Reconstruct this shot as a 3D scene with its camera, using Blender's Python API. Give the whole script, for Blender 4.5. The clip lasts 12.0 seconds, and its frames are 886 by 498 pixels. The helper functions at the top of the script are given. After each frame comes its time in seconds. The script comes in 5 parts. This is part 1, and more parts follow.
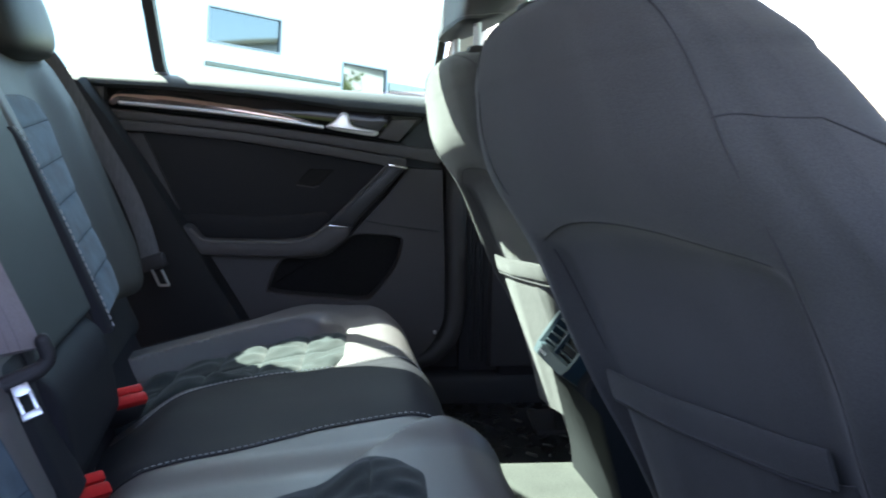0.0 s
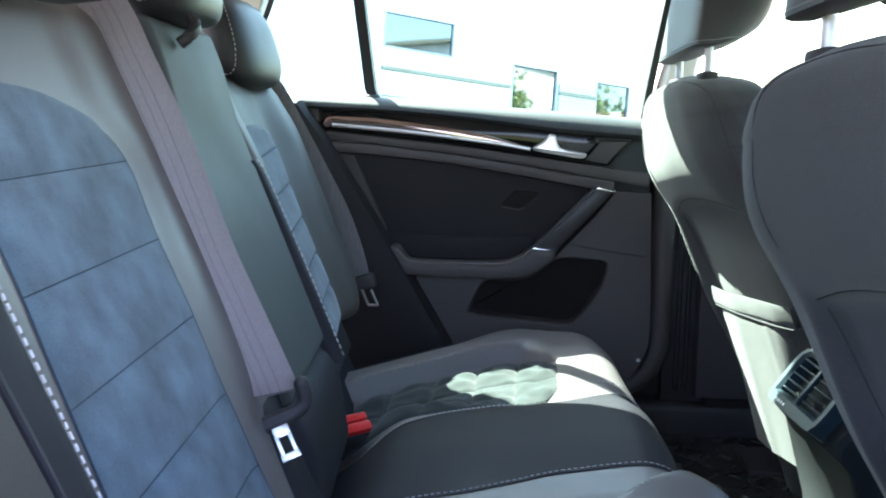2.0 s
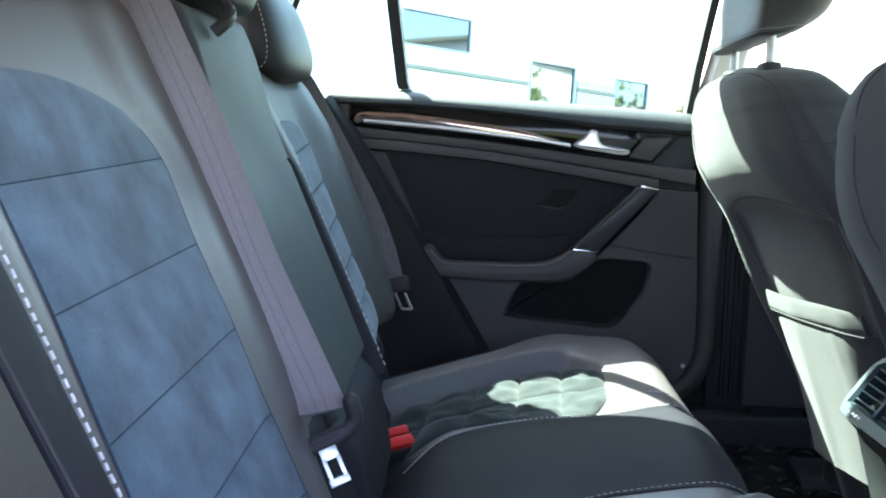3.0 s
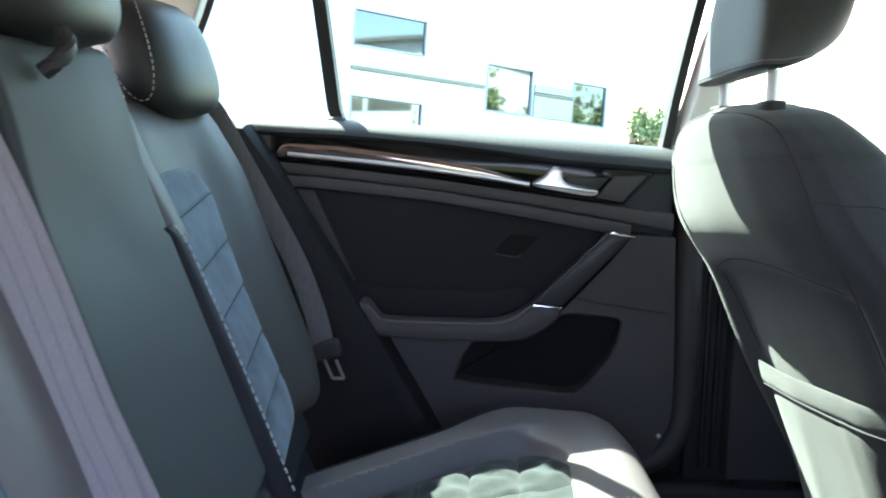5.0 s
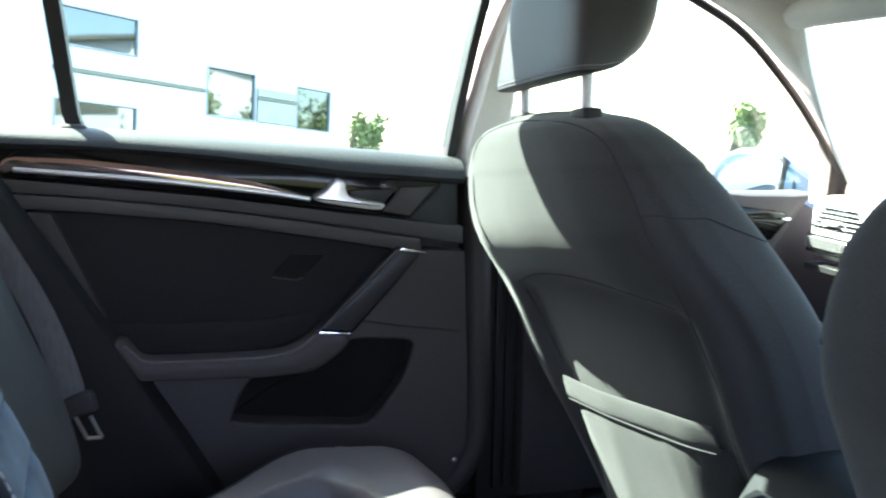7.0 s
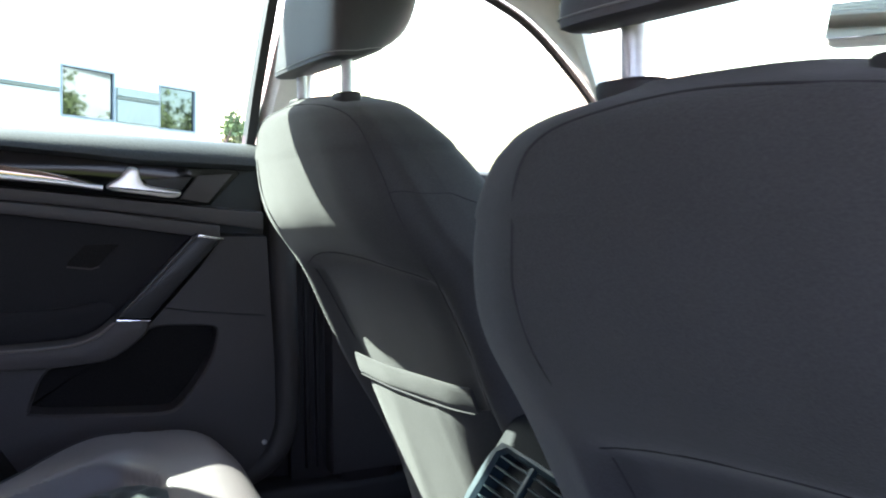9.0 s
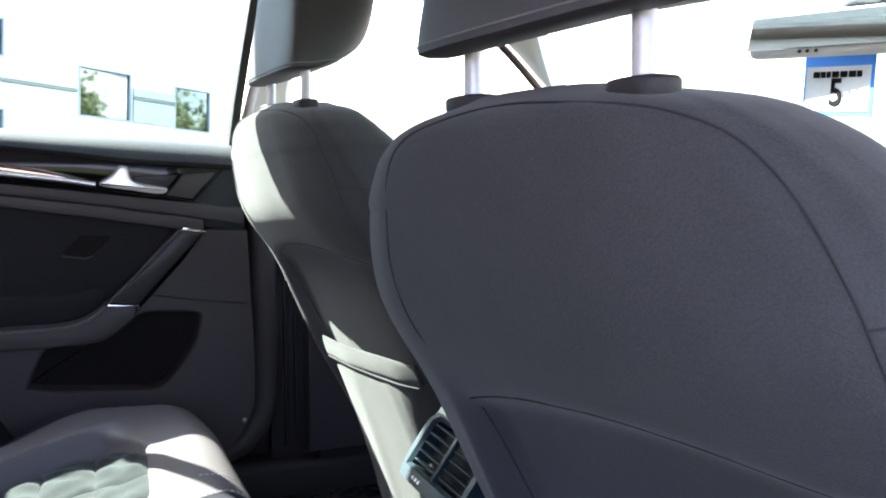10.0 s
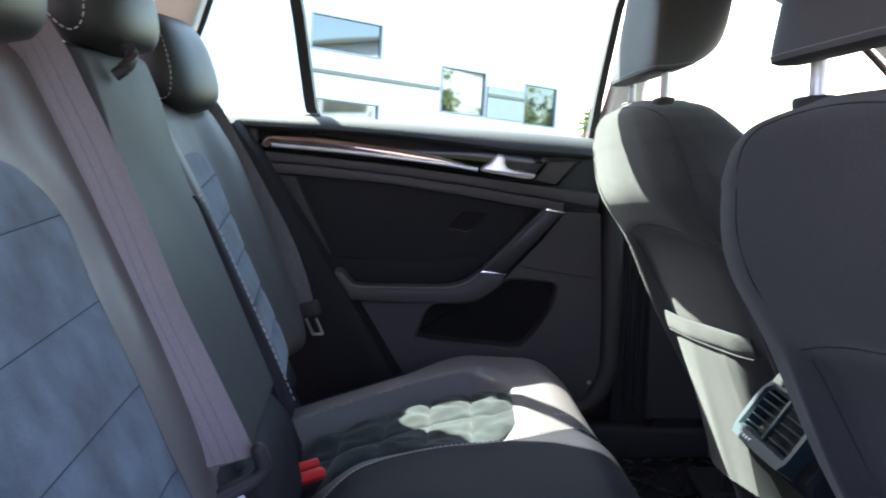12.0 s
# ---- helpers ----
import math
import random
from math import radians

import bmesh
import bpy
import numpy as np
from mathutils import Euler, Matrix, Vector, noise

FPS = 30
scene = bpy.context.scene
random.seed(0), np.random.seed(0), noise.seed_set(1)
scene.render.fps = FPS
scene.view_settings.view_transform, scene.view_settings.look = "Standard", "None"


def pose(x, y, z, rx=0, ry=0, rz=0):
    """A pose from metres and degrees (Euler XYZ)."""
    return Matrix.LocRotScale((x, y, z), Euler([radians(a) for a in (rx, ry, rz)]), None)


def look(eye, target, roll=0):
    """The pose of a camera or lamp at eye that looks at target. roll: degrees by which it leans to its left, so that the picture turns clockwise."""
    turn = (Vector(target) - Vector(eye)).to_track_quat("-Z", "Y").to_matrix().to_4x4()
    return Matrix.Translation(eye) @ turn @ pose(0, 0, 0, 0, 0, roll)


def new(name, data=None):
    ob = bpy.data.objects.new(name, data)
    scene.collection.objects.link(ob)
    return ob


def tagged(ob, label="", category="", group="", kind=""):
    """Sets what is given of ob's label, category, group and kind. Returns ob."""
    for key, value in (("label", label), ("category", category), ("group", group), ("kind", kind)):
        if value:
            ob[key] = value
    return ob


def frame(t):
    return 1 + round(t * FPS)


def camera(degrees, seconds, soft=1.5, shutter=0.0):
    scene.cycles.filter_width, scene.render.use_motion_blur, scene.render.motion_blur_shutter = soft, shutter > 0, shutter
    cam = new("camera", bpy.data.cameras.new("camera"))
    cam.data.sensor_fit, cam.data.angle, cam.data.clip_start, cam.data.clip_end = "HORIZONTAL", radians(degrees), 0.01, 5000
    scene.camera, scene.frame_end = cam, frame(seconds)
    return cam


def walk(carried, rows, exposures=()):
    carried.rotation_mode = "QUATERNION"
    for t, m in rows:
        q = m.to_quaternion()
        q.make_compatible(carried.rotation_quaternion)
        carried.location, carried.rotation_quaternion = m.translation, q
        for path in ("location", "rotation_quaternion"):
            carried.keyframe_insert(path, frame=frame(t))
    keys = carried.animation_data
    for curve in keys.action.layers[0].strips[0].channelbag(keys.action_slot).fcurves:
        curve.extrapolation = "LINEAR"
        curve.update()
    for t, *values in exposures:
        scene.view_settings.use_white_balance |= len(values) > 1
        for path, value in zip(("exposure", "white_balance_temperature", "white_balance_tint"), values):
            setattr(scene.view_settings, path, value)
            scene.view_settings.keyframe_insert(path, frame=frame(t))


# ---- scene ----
cam = camera(52.8, 12.0, 1.9, 0.4)
PATH = [
    (0, (0.093, -1.278, 1.006), (0.24, 0.69, 0.682), 0.6),
    (0.5, (0.073, -1.254, 1.006), (0.093, 0.719, 0.683), 0.6),
    (1, (0.047, -1.237, 1.02), (-0.039, 0.734, 0.693), 0.5),
    (1.5, (0.024, -1.246, 1.038), (-0.14, 0.72, 0.709), 0.4),
    (2, (-0.012, -1.241, 1.057), (-0.216, 0.721, 0.725), 0.3),
    (2.5, (-0.045, -1.219, 1.051), (-0.276, 0.739, 0.717), 0.3),
    (3, (-0.069, -1.163, 1.05), (-0.302, 0.795, 0.713), 0.1),
    (3.2, (-0.082, -1.149, 1.07), (-0.316, 0.806, 0.722), -0.2),
    (5, (-0.067, -0.877, 1.107), (-0.207, 1.089, 0.767), 0.4),
    (5.5, (-0.079, -0.787, 1.108), (-0.075, 1.184, 0.77), 0.5),
    (6, (-0.134, -0.725, 1.108), (0.049, 1.238, 0.773), 0.7),
    (6.5, (-0.167, -0.705, 1.112), (0.14, 1.244, 0.782), 0.7),
    (7, (-0.161, -0.719, 1.107), (0.312, 1.197, 0.783), 0.8),
    (7.5, (-0.141, -0.732, 1.101), (0.462, 1.147, 0.777), 0.6),
    (9.5, (-0.007, -0.888, 1.088), (0.714, 0.95, 0.767), 0.5),
    (10, (0.008, -0.974, 1.097), (0.69, 0.879, 0.778), 0.7),
    (10.5, (-0.005, -1.024, 1.109), (0.55, 0.87, 0.787), 0.6),
    (11, (-0.041, -1.082, 1.113), (0.285, 0.864, 0.786), 0.3),
    (11.5, (-0.071, -1.136, 1.102), (0.049, 0.833, 0.771), 0.2),
    (12, (-0.059, -1.174, 1.101), (-0.101, 0.797, 0.766), 0.3),
]
walk(cam, [(t, look(eye, target, roll)) for t, eye, target, roll in PATH], [(0.0, 4.02, 7050, 24), (1.5, 4.6, 7000, 22), (2.5, 4.58, 6950, 21), (3.2, 4.5, 7000, 22), (5.0, 4.35, 7100, 23), (7.0, 4.18, 7120, 25), (9.5, 4.0, 7150, 33), (10.5, 4.48, 7200, 37), (12.0, 4.0, 7200, 35)])

# ---- light and exposure ----
SUN_TO = Vector((-1.07, 1.0, 1.45)).normalized()
world = bpy.data.worlds.new("sky")
scene.world = world
world.use_nodes = True
wn = world.node_tree.nodes
sky = wn.new("ShaderNodeTexSky")
sky.sky_type = "NISHITA"
sky.sun_disc = False
sky.sun_elevation = math.asin(SUN_TO.z)
sky.sun_rotation = math.atan2(SUN_TO.x, SUN_TO.y)
sky.dust_density = 1.2
world.node_tree.links.new(sky.outputs[0], wn["Background"].inputs[0])
wn["Background"].inputs[1].default_value = 0.105
sun_data = bpy.data.lights.new("sun", "SUN")
sun_data.energy, sun_data.angle, sun_data.color = 3.9, radians(0.5), (1.0, 0.97, 0.93)
sun = new("sun", sun_data)
sun.matrix_world = look(SUN_TO * 30, (0, 0, 0))


# ---- materials ----
def material(name, color, rough=0.6, metal=0.0, grain=0.0, scale=300.0, bump=0.0, patches=0.0, patch_scale=6.0,
             sheen=0.0, coat=0.0, spec=0.5, stretch=(1, 1, 1), kind="noise"):
    m = bpy.data.materials.new(name)
    m.use_nodes = True
    t = m.node_tree
    b = t.nodes["Principled BSDF"]
    b.inputs["Roughness"].default_value = rough
    b.inputs["Metallic"].default_value = metal
    b.inputs["Specular IOR Level"].default_value = spec
    b.inputs["Sheen Weight"].default_value = sheen
    b.inputs["Coat Weight"].default_value = coat
    b.inputs["Base Color"].default_value = (*color, 1)
    co = t.nodes.new("ShaderNodeTexCoord")
    mp = t.nodes.new("ShaderNodeMapping")
    mp.inputs["Scale"].default_value = stretch
    t.links.new(co.outputs["Object"], mp.inputs[0])
    if patches or grain:
        big = t.nodes.new("ShaderNodeTexNoise")
        big.inputs["Scale"].default_value = patch_scale
        big.inputs["Detail"].default_value = 4
        t.links.new(mp.outputs[0], big.inputs["Vector"])
        r1 = t.nodes.new("ShaderNodeMapRange")
        r1.inputs["From Min"].default_value, r1.inputs["From Max"].default_value = 0.3, 0.7
        r1.inputs["To Min"].default_value, r1.inputs["To Max"].default_value = 1 - patches, 1 + patches
        t.links.new(big.outputs["Fac"], r1.inputs["Value"])
        fine = t.nodes.new("ShaderNodeTexNoise" if kind == "noise" else "ShaderNodeTexVoronoi")
        fine.inputs["Scale"].default_value = scale
        t.links.new(mp.outputs[0], fine.inputs["Vector"])
        r2 = t.nodes.new("ShaderNodeMapRange")
        r2.inputs["From Min"].default_value, r2.inputs["From Max"].default_value = (0.3, 0.7) if kind == "noise" else (0.0, 0.6)
        r2.inputs["To Min"].default_value, r2.inputs["To Max"].default_value = 1 - grain, 1 + grain
        t.links.new(fine.outputs[0], r2.inputs["Value"])
        mul = t.nodes.new("ShaderNodeMath")
        mul.operation = "MULTIPLY"
        t.links.new(r1.outputs[0], mul.inputs[0])
        t.links.new(r2.outputs[0], mul.inputs[1])
        mix = t.nodes.new("ShaderNodeVectorMath")
        mix.operation = "SCALE"
        mix.inputs[0].default_value = color
        t.links.new(mul.outputs[0], mix.inputs["Scale"])
        t.links.new(mix.outputs[0], b.inputs["Base Color"])
        rr = t.nodes.new("ShaderNodeMapRange")
        rr.inputs["From Min"].default_value, rr.inputs["From Max"].default_value = 0.3, 0.7
        rr.inputs["To Min"].default_value, rr.inputs["To Max"].default_value = max(0.02, rough - 0.06), min(1, rough + 0.06)
        t.links.new(big.outputs["Fac"], rr.inputs["Value"])
        t.links.new(rr.outputs[0], b.inputs["Roughness"])
        if bump:
            bp = t.nodes.new("ShaderNodeBump")
            bp.inputs["Strength"].default_value = bump
            bp.inputs["Distance"].default_value = 0.001
            t.links.new(fine.outputs[0], bp.inputs["Height"])
            t.links.new(bp.outputs[0], b.inputs["Normal"])
    return m


M = {}
M["cloth"] = material("dark_seat_cloth", (0.041, 0.041, 0.0415), 0.95, grain=0.18, scale=760, bump=0.45, patches=0.12, patch_scale=9, sheen=0.12, spec=0.2)
M["cloth_piping"] = material("dark_piping", (0.030, 0.029, 0.031), 0.85, spec=0.2)
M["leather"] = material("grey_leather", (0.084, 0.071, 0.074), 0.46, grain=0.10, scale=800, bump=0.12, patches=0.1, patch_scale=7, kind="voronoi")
# the grey leather darkened, since less door light reaches the far backrest
M["leather_mid"] = material("shaded_leather", (0.035, 0.030, 0.028), 0.60, spec=0.25, grain=0.10, scale=800, bump=0.12, patches=0.1, patch_scale=7, kind="voronoi")
M["leather_warm"] = material("warm_grey_leather", (0.062, 0.054, 0.052), 0.55, spec=0.25, grain=0.10, scale=800, bump=0.12, patches=0.1, patch_scale=7, kind="voronoi")
# the same leather again, dimmed in colour for the centre backrest
M["leather_centre"] = material("shaded_centre_leather", (0.036, 0.040, 0.041), 0.66, spec=0.22, grain=0.10, scale=800, bump=0.12, patches=0.1, patch_scale=7, kind="voronoi")
# dark leather, taken darker still for the shade low on the bench
M["leather_dark"] = material("anthracite_shaded_leather", (0.0155, 0.0145, 0.019), 0.62, spec=0.10, grain=0.10, scale=800, bump=0.12, patches=0.1, patch_scale=7, kind="voronoi")
M["headrest"] = material("slate_headrest_leather", (0.042, 0.042, 0.047), 0.55, spec=0.35, grain=0.10, scale=800, bump=0.12, patches=0.1, patch_scale=7, kind="voronoi")
M["headrest_seam"] = material("grey_headrest_seam", (0.16, 0.16, 0.165), 0.8)
M["black_leather"] = material("black_leather", (0.014, 0.014, 0.015), 0.5, spec=0.35, grain=0.10, scale=800, bump=0.12, patches=0.08)
M["suede"] = material("blue_grey_suede", (0.052, 0.085, 0.116), 0.95, grain=0.16, scale=700, bump=0.15, patches=0.42, patch_scale=20, sheen=0.2, spec=0.1)
M["suede_seam"] = material("suede_crease", (0.030, 0.047, 0.063), 0.95, spec=0.1)
M["suede_dark"] = material("charcoal_suede", (0.018, 0.023, 0.024), 0.95, grain=0.2, scale=500, bump=0.3, patches=0.45, patch_scale=22, sheen=0.12, spec=0.1)
M["plastic"] = material("black_grained_plastic", (0.024, 0.022, 0.024), 0.58, spec=0.3, grain=0.12, scale=600, bump=0.3, patches=0.08)
M["arch"] = material("black_arch_trim", (0.011, 0.0105, 0.0115), 0.72, spec=0.18, grain=0.12, scale=600, bump=0.3, patches=0.08)
M["pillar_low"] = material("dark_grey_pillar_plastic", (0.048, 0.042, 0.041), 0.48, spec=0.35, grain=0.12, scale=600, bump=0.3, patches=0.08)
M["soft"] = material("charcoal_soft_touch", (0.046, 0.041, 0.042), 0.62, spec=0.35, grain=0.14, scale=650, bump=0.35, patches=0.1, patch_scale=5)
# paler charcoal that paints the highlight along the door trim's edges
M["lip"] = material("highlit_charcoal_edge", (0.085, 0.075, 0.072), 0.45, spec=0.4, grain=0.1, scale=500, patches=0.1)
M["door_cloth"] = material("black_door_cloth", (0.016, 0.0155, 0.017), 0.9, grain=0.25, scale=800, bump=0.3, patches=0.1, spec=0.2)
M["gloss"] = material("gloss_black", (0.005, 0.005, 0.005), 0.10, spec=0.2, coat=0.0)
M["lacquer"] = material("dark_lacquered_trim", (0.32, 0.22, 0.19), 0.07, metal=0.9, grain=0.12, scale=60, patches=0.25, patch_scale=3, coat=1.0, stretch=(0.4, 6, 14))
M["chrome"] = material("bright_chrome", (0.74, 0.74, 0.75), 0.16, metal=1.0)
M["satin"] = material("satin_silver", (0.72, 0.70, 0.70), 0.32, metal=0.9, grain=0.04, scale=400, patches=0.03)
M["post"] = material("grey_metal_post", (0.42, 0.42, 0.43), 0.38, metal=0.6, grain=0.05, scale=300)
M["steel"] = material("brushed_steel", (0.55, 0.56, 0.57), 0.32, metal=1.0, grain=0.05, scale=300)
M["webbing"] = material("grey_belt_webbing", (0.138, 0.116, 0.122), 0.6, grain=0.10, scale=700, bump=0.3, patches=0.06, stretch=(1, 1, 0.15), sheen=0.2)
M["webbing_line"] = material("belt_weave_line", (0.114, 0.096, 0.102), 0.6, grain=0.10, scale=700, bump=0.3, patches=0.06, stretch=(1, 1, 0.15))
M["webbing_dark"] = material("black_belt_webbing", (0.062, 0.057, 0.062), 0.75, grain=0.22, scale=260, bump=0.5, patches=0.06, stretch=(1, 1, 0.15), sheen=0.2)
M["red"] = material("red_buckle_plastic", (0.58, 0.016, 0.016), 0.5, spec=0.25, grain=0.05, scale=200, patches=0.05)
M["thread"] = material("pale_stitching_thread", (0.36, 0.35, 0.36), 0.8, grain=0.2, scale=900)
M["seam"] = material("seam_groove", (0.02, 0.02, 0.022), 0.9)
M["lining"] = material("pale_grey_headlining", (0.66, 0.60, 0.54), 0.95, grain=0.1, scale=700, bump=0.2, patches=0.04)
M["pillar"] = material("pale_grey_pillar_trim", (0.70, 0.66, 0.62), 0.7, grain=0.06, scale=600, bump=0.15, patches=0.04)
M["console"] = material("dark_console_plastic", (0.016, 0.018, 0.020), 0.72, spec=0.15, grain=0.12, scale=600, bump=0.3, patches=0.1)
M["tunnel_carpet"] = material("grey_carpet", (0.032, 0.034, 0.031), 1.0, grain=0.5, scale=350, bump=0.9, patches=0.25, patch_scale=14)
M["carpet"] = material("black_carpet", (0.022, 0.021, 0.023), 1.0, grain=0.5, scale=350, bump=0.9, patches=0.2, patch_scale=12)
M["rubber"] = material("black_rubber", (0.014, 0.014, 0.015), 0.28, grain=0.15, scale=300, patches=0.1)
M["seal"] = material("black_window_seal", (0.012, 0.012, 0.013), 0.6, grain=0.1, scale=200)
M["paint"] = material("blue_car_paint", (0.045, 0.08, 0.13), 0.2, metal=0.4, grain=0.1, scale=900, coat=1.0)
M["dash"] = material("dark_dashboard", (0.05, 0.05, 0.052), 0.6, grain=0.12, scale=500, bump=0.3, patches=0.06)
M["dash_trim"] = material("silver_dash_trim", (0.74, 0.73, 0.72), 0.42, metal=0.3, grain=0.08, scale=200)
M["teal"] = material("slate_vent_plastic", (0.012, 0.028, 0.037), 0.42, spec=0.35, grain=0.1, scale=500, bump=0.2, patches=0.06)
M["paper_blue"] = material("blue_card", (0.02, 0.30, 0.88), 0.6, grain=0.03, scale=200)
M["paper_white"] = material("white_card", (0.82, 0.82, 0.82), 0.7, grain=0.03, scale=200)
M["ink"] = material("black_ink", (0.008, 0.008, 0.008), 0.8, spec=0.1)
M["asphalt"] = material("asphalt", (0.075, 0.075, 0.077), 0.95, grain=0.35, scale=60, bump=0.4, patches=0.25, patch_scale=0.3)
M["render"] = material("white_wall_cladding", (0.78, 0.79, 0.78), 0.7, grain=0.03, scale=30, patches=0.05, patch_scale=0.8)
M["pale_band"] = material("pale_cladding_band", (0.40, 0.41, 0.35), 0.6, grain=0.06, scale=30, patches=0.1, patch_scale=0.8)
M["lawn"] = material("lawn_grass", (0.07, 0.11, 0.03), 0.95, grain=0.4, scale=40, bump=0.6, patches=0.3, patch_scale=0.6)
M["band"] = material("grey_green_band", (0.20, 0.195, 0.15), 0.6, grain=0.06, scale=30, patches=0.1, patch_scale=0.8)
M["win_frame"] = material("grey_window_frame", (0.34, 0.35, 0.36), 0.45, grain=0.05, scale=60)
M["bark"] = material("bark", (0.09, 0.07, 0.05), 0.95, grain=0.3, scale=40, bump=0.6)
M["leaf"] = material("leaves", (0.13, 0.17, 0.065), 0.6, grain=0.35, scale=3, patches=0.35, patch_scale=0.7)
M["white_paint"] = material("white_car_paint", (0.8, 0.8, 0.8), 0.25, grain=0.02, scale=300, coat=1.0)
M["red_paint"] = material("red_car_paint", (0.45, 0.02, 0.02), 0.25, grain=0.05, scale=300, coat=1.0)
M["tyre"] = material("tyre_rubber", (0.02, 0.02, 0.02), 0.85, grain=0.2, scale=80)
M["ledge"] = material("grained_ledge_foam", (0.028, 0.031, 0.033), 0.6, spec=0.35, grain=0.22, scale=300, bump=0.45, patches=0.1)
M["pull"] = material("dark_pull_plastic", (0.016, 0.016, 0.019), 0.42, spec=0.35, grain=0.1, scale=500, bump=0.1, patches=0.06)
M["felt"] = material("black_pocket_felt", (0.013, 0.012, 0.012), 1.0, grain=0.3, scale=500, bump=0.3, patches=0.1, spec=0.1)


def glass(name, tint, gloss_rough=0.0):
    m = bpy.data.materials.new(name)
    m.use_nodes = True
    t = m.node_tree
    t.nodes.remove(t.nodes["Principled BSDF"])
    tr = t.nodes.new("ShaderNodeBsdfTransparent")
    tr.inputs[0].default_value = (*tint, 1)
    gl = t.nodes.new("ShaderNodeBsdfGlossy")
    gl.inputs["Roughness"].default_value = gloss_rough
    lw = t.nodes.new("ShaderNodeLayerWeight")
    lw.inputs[0].default_value = 0.5
    pw = t.nodes.new("ShaderNodeMath")
    pw.operation, pw.inputs[1].default_value = "POWER", 4.0
    t.links.new(lw.outputs["Facing"], pw.inputs[0])
    ma = t.nodes.new("ShaderNodeMath")
    ma.operation, ma.inputs[1].default_value, ma.inputs[2].default_value = "MULTIPLY_ADD", 0.45, 0.03
    t.links.new(pw.outputs[0], ma.inputs[0])
    mx = t.nodes.new("ShaderNodeMixShader")
    t.links.new(ma.outputs[0], mx.inputs[0])
    t.links.new(tr.outputs[0], mx.inputs[1])
    t.links.new(gl.outputs[0], mx.inputs[2])
    t.links.new(mx.outputs[0], t.nodes["Material Output"].inputs[0])
    return m


M["glass"] = glass("green_tinted_car_glass", (0.78, 0.935, 0.885))
M["dim_mirror"] = material("dimmed_mirror_glass", (0.36, 0.36, 0.36), 0.06, metal=1.0)
M["mirror"] = material("mirror_glass", (0.85, 0.86, 0.86), 0.02, metal=1.0)
M["pane"] = material("reflective_window_pane", (0.115, 0.125, 0.135), 0.03, metal=1.0)


# ---- mesh helpers ----
def part(name, bm, mat, parent=None, label="", smooth=True):
    me = bpy.data.meshes.new(name)
    bmesh.ops.recalc_face_normals(bm, faces=bm.faces)
    bm.to_mesh(me)
    bm.free()
    for k in (mat if isinstance(mat, (list, tuple)) else [mat]):
        me.materials.append(M[k])
    if smooth:
        me.shade_smooth()
        me.set_sharp_from_angle(angle=radians(38))
    ob = new(name, me)
    ob.parent = parent
    if label:
        ob["label"] = label
    return ob


def thing(name, label, category, group="", kind="", at=(0, 0, 0)):
    ob = new(name)
    ob.location = at
    ob.empty_display_size = 0.05
    return tagged(ob, label, category, group, kind)


def lerp_table(rows, s):
    """Smooth value at s from rows of (s, value)."""
    if s <= rows[0][0]:
        return rows[0][1]
    for (a, va), (b, vb) in zip(rows, rows[1:]):
        if s <= b:
            k = (s - a) / (b - a)
            return va + (vb - va) * k
    return rows[-1][1]


def smooth_table(rows, s, w=0.02):
    return sum(lerp_table(rows, s + w * d) for d in (-1, -0.5, 0, 0.5, 1)) / 5


def step(a, b, x):
    k = max(0.0, min(1.0, (x - a) / (b - a)))
    return k * k * (3 - 2 * k)


def spline(pts, n=8, closed=False):
    """A smooth line through the points."""
    pts = [Vector(p) for p in pts]
    out, c = [], len(pts)
    for i in range(c if closed else c - 1):
        if closed:
            p0, p1, p2, p3 = (pts[(i + k) % c] for k in (-1, 0, 1, 2))
        else:
            p1, p2 = pts[i], pts[i + 1]
            p0 = pts[i - 1] if i else p1 * 2 - p2
            p3 = pts[i + 2] if i + 2 < c else p2 * 2 - p1
        for k in range(n):
            s = k / n
            out.append(0.5 * ((2 * p1) + (p2 - p0) * s + (2 * p0 - 5 * p1 + 4 * p2 - p3) * s * s + (3 * p1 - p0 - 3 * p2 + p3) * s ** 3))
    if not closed:
        out.append(pts[-1])
    return out


def loft(bm, rings, closed=True, caps=True):
    """Skin rings of equally many points."""
    vs = [[bm.verts.new(p) for p in r] for r in rings]
    n = len(vs[0])
    for a, b in zip(vs, vs[1:]):
        for i in range(n if closed else n - 1):
            j = (i + 1) % n
            bm.faces.new((a[i], a[j], b[j], b[i]))
    if caps and closed:
        bm.faces.new(vs[0])
        bm.faces.new(vs[-1][::-1])
    return vs


def tube(bm, pts, r, seg=8, flat=1.0, caps=True):
    pts = [Vector(p) for p in pts]
    rings, up = [], Vector((0.13, 0.21, 0.97))
    for i, p in enumerate(pts):
        d = (pts[min(i + 1, len(pts) - 1)] - pts[max(i - 1, 0)]).normalized()
        a = d.cross(up).normalized()
        b = d.cross(a)
        rings.append([p + a * (r * math.cos(2 * math.pi * k / seg)) + b * (r * flat * math.sin(2 * math.pi * k / seg)) for k in range(seg)])
    loft(bm, rings, caps=caps)
    return bm


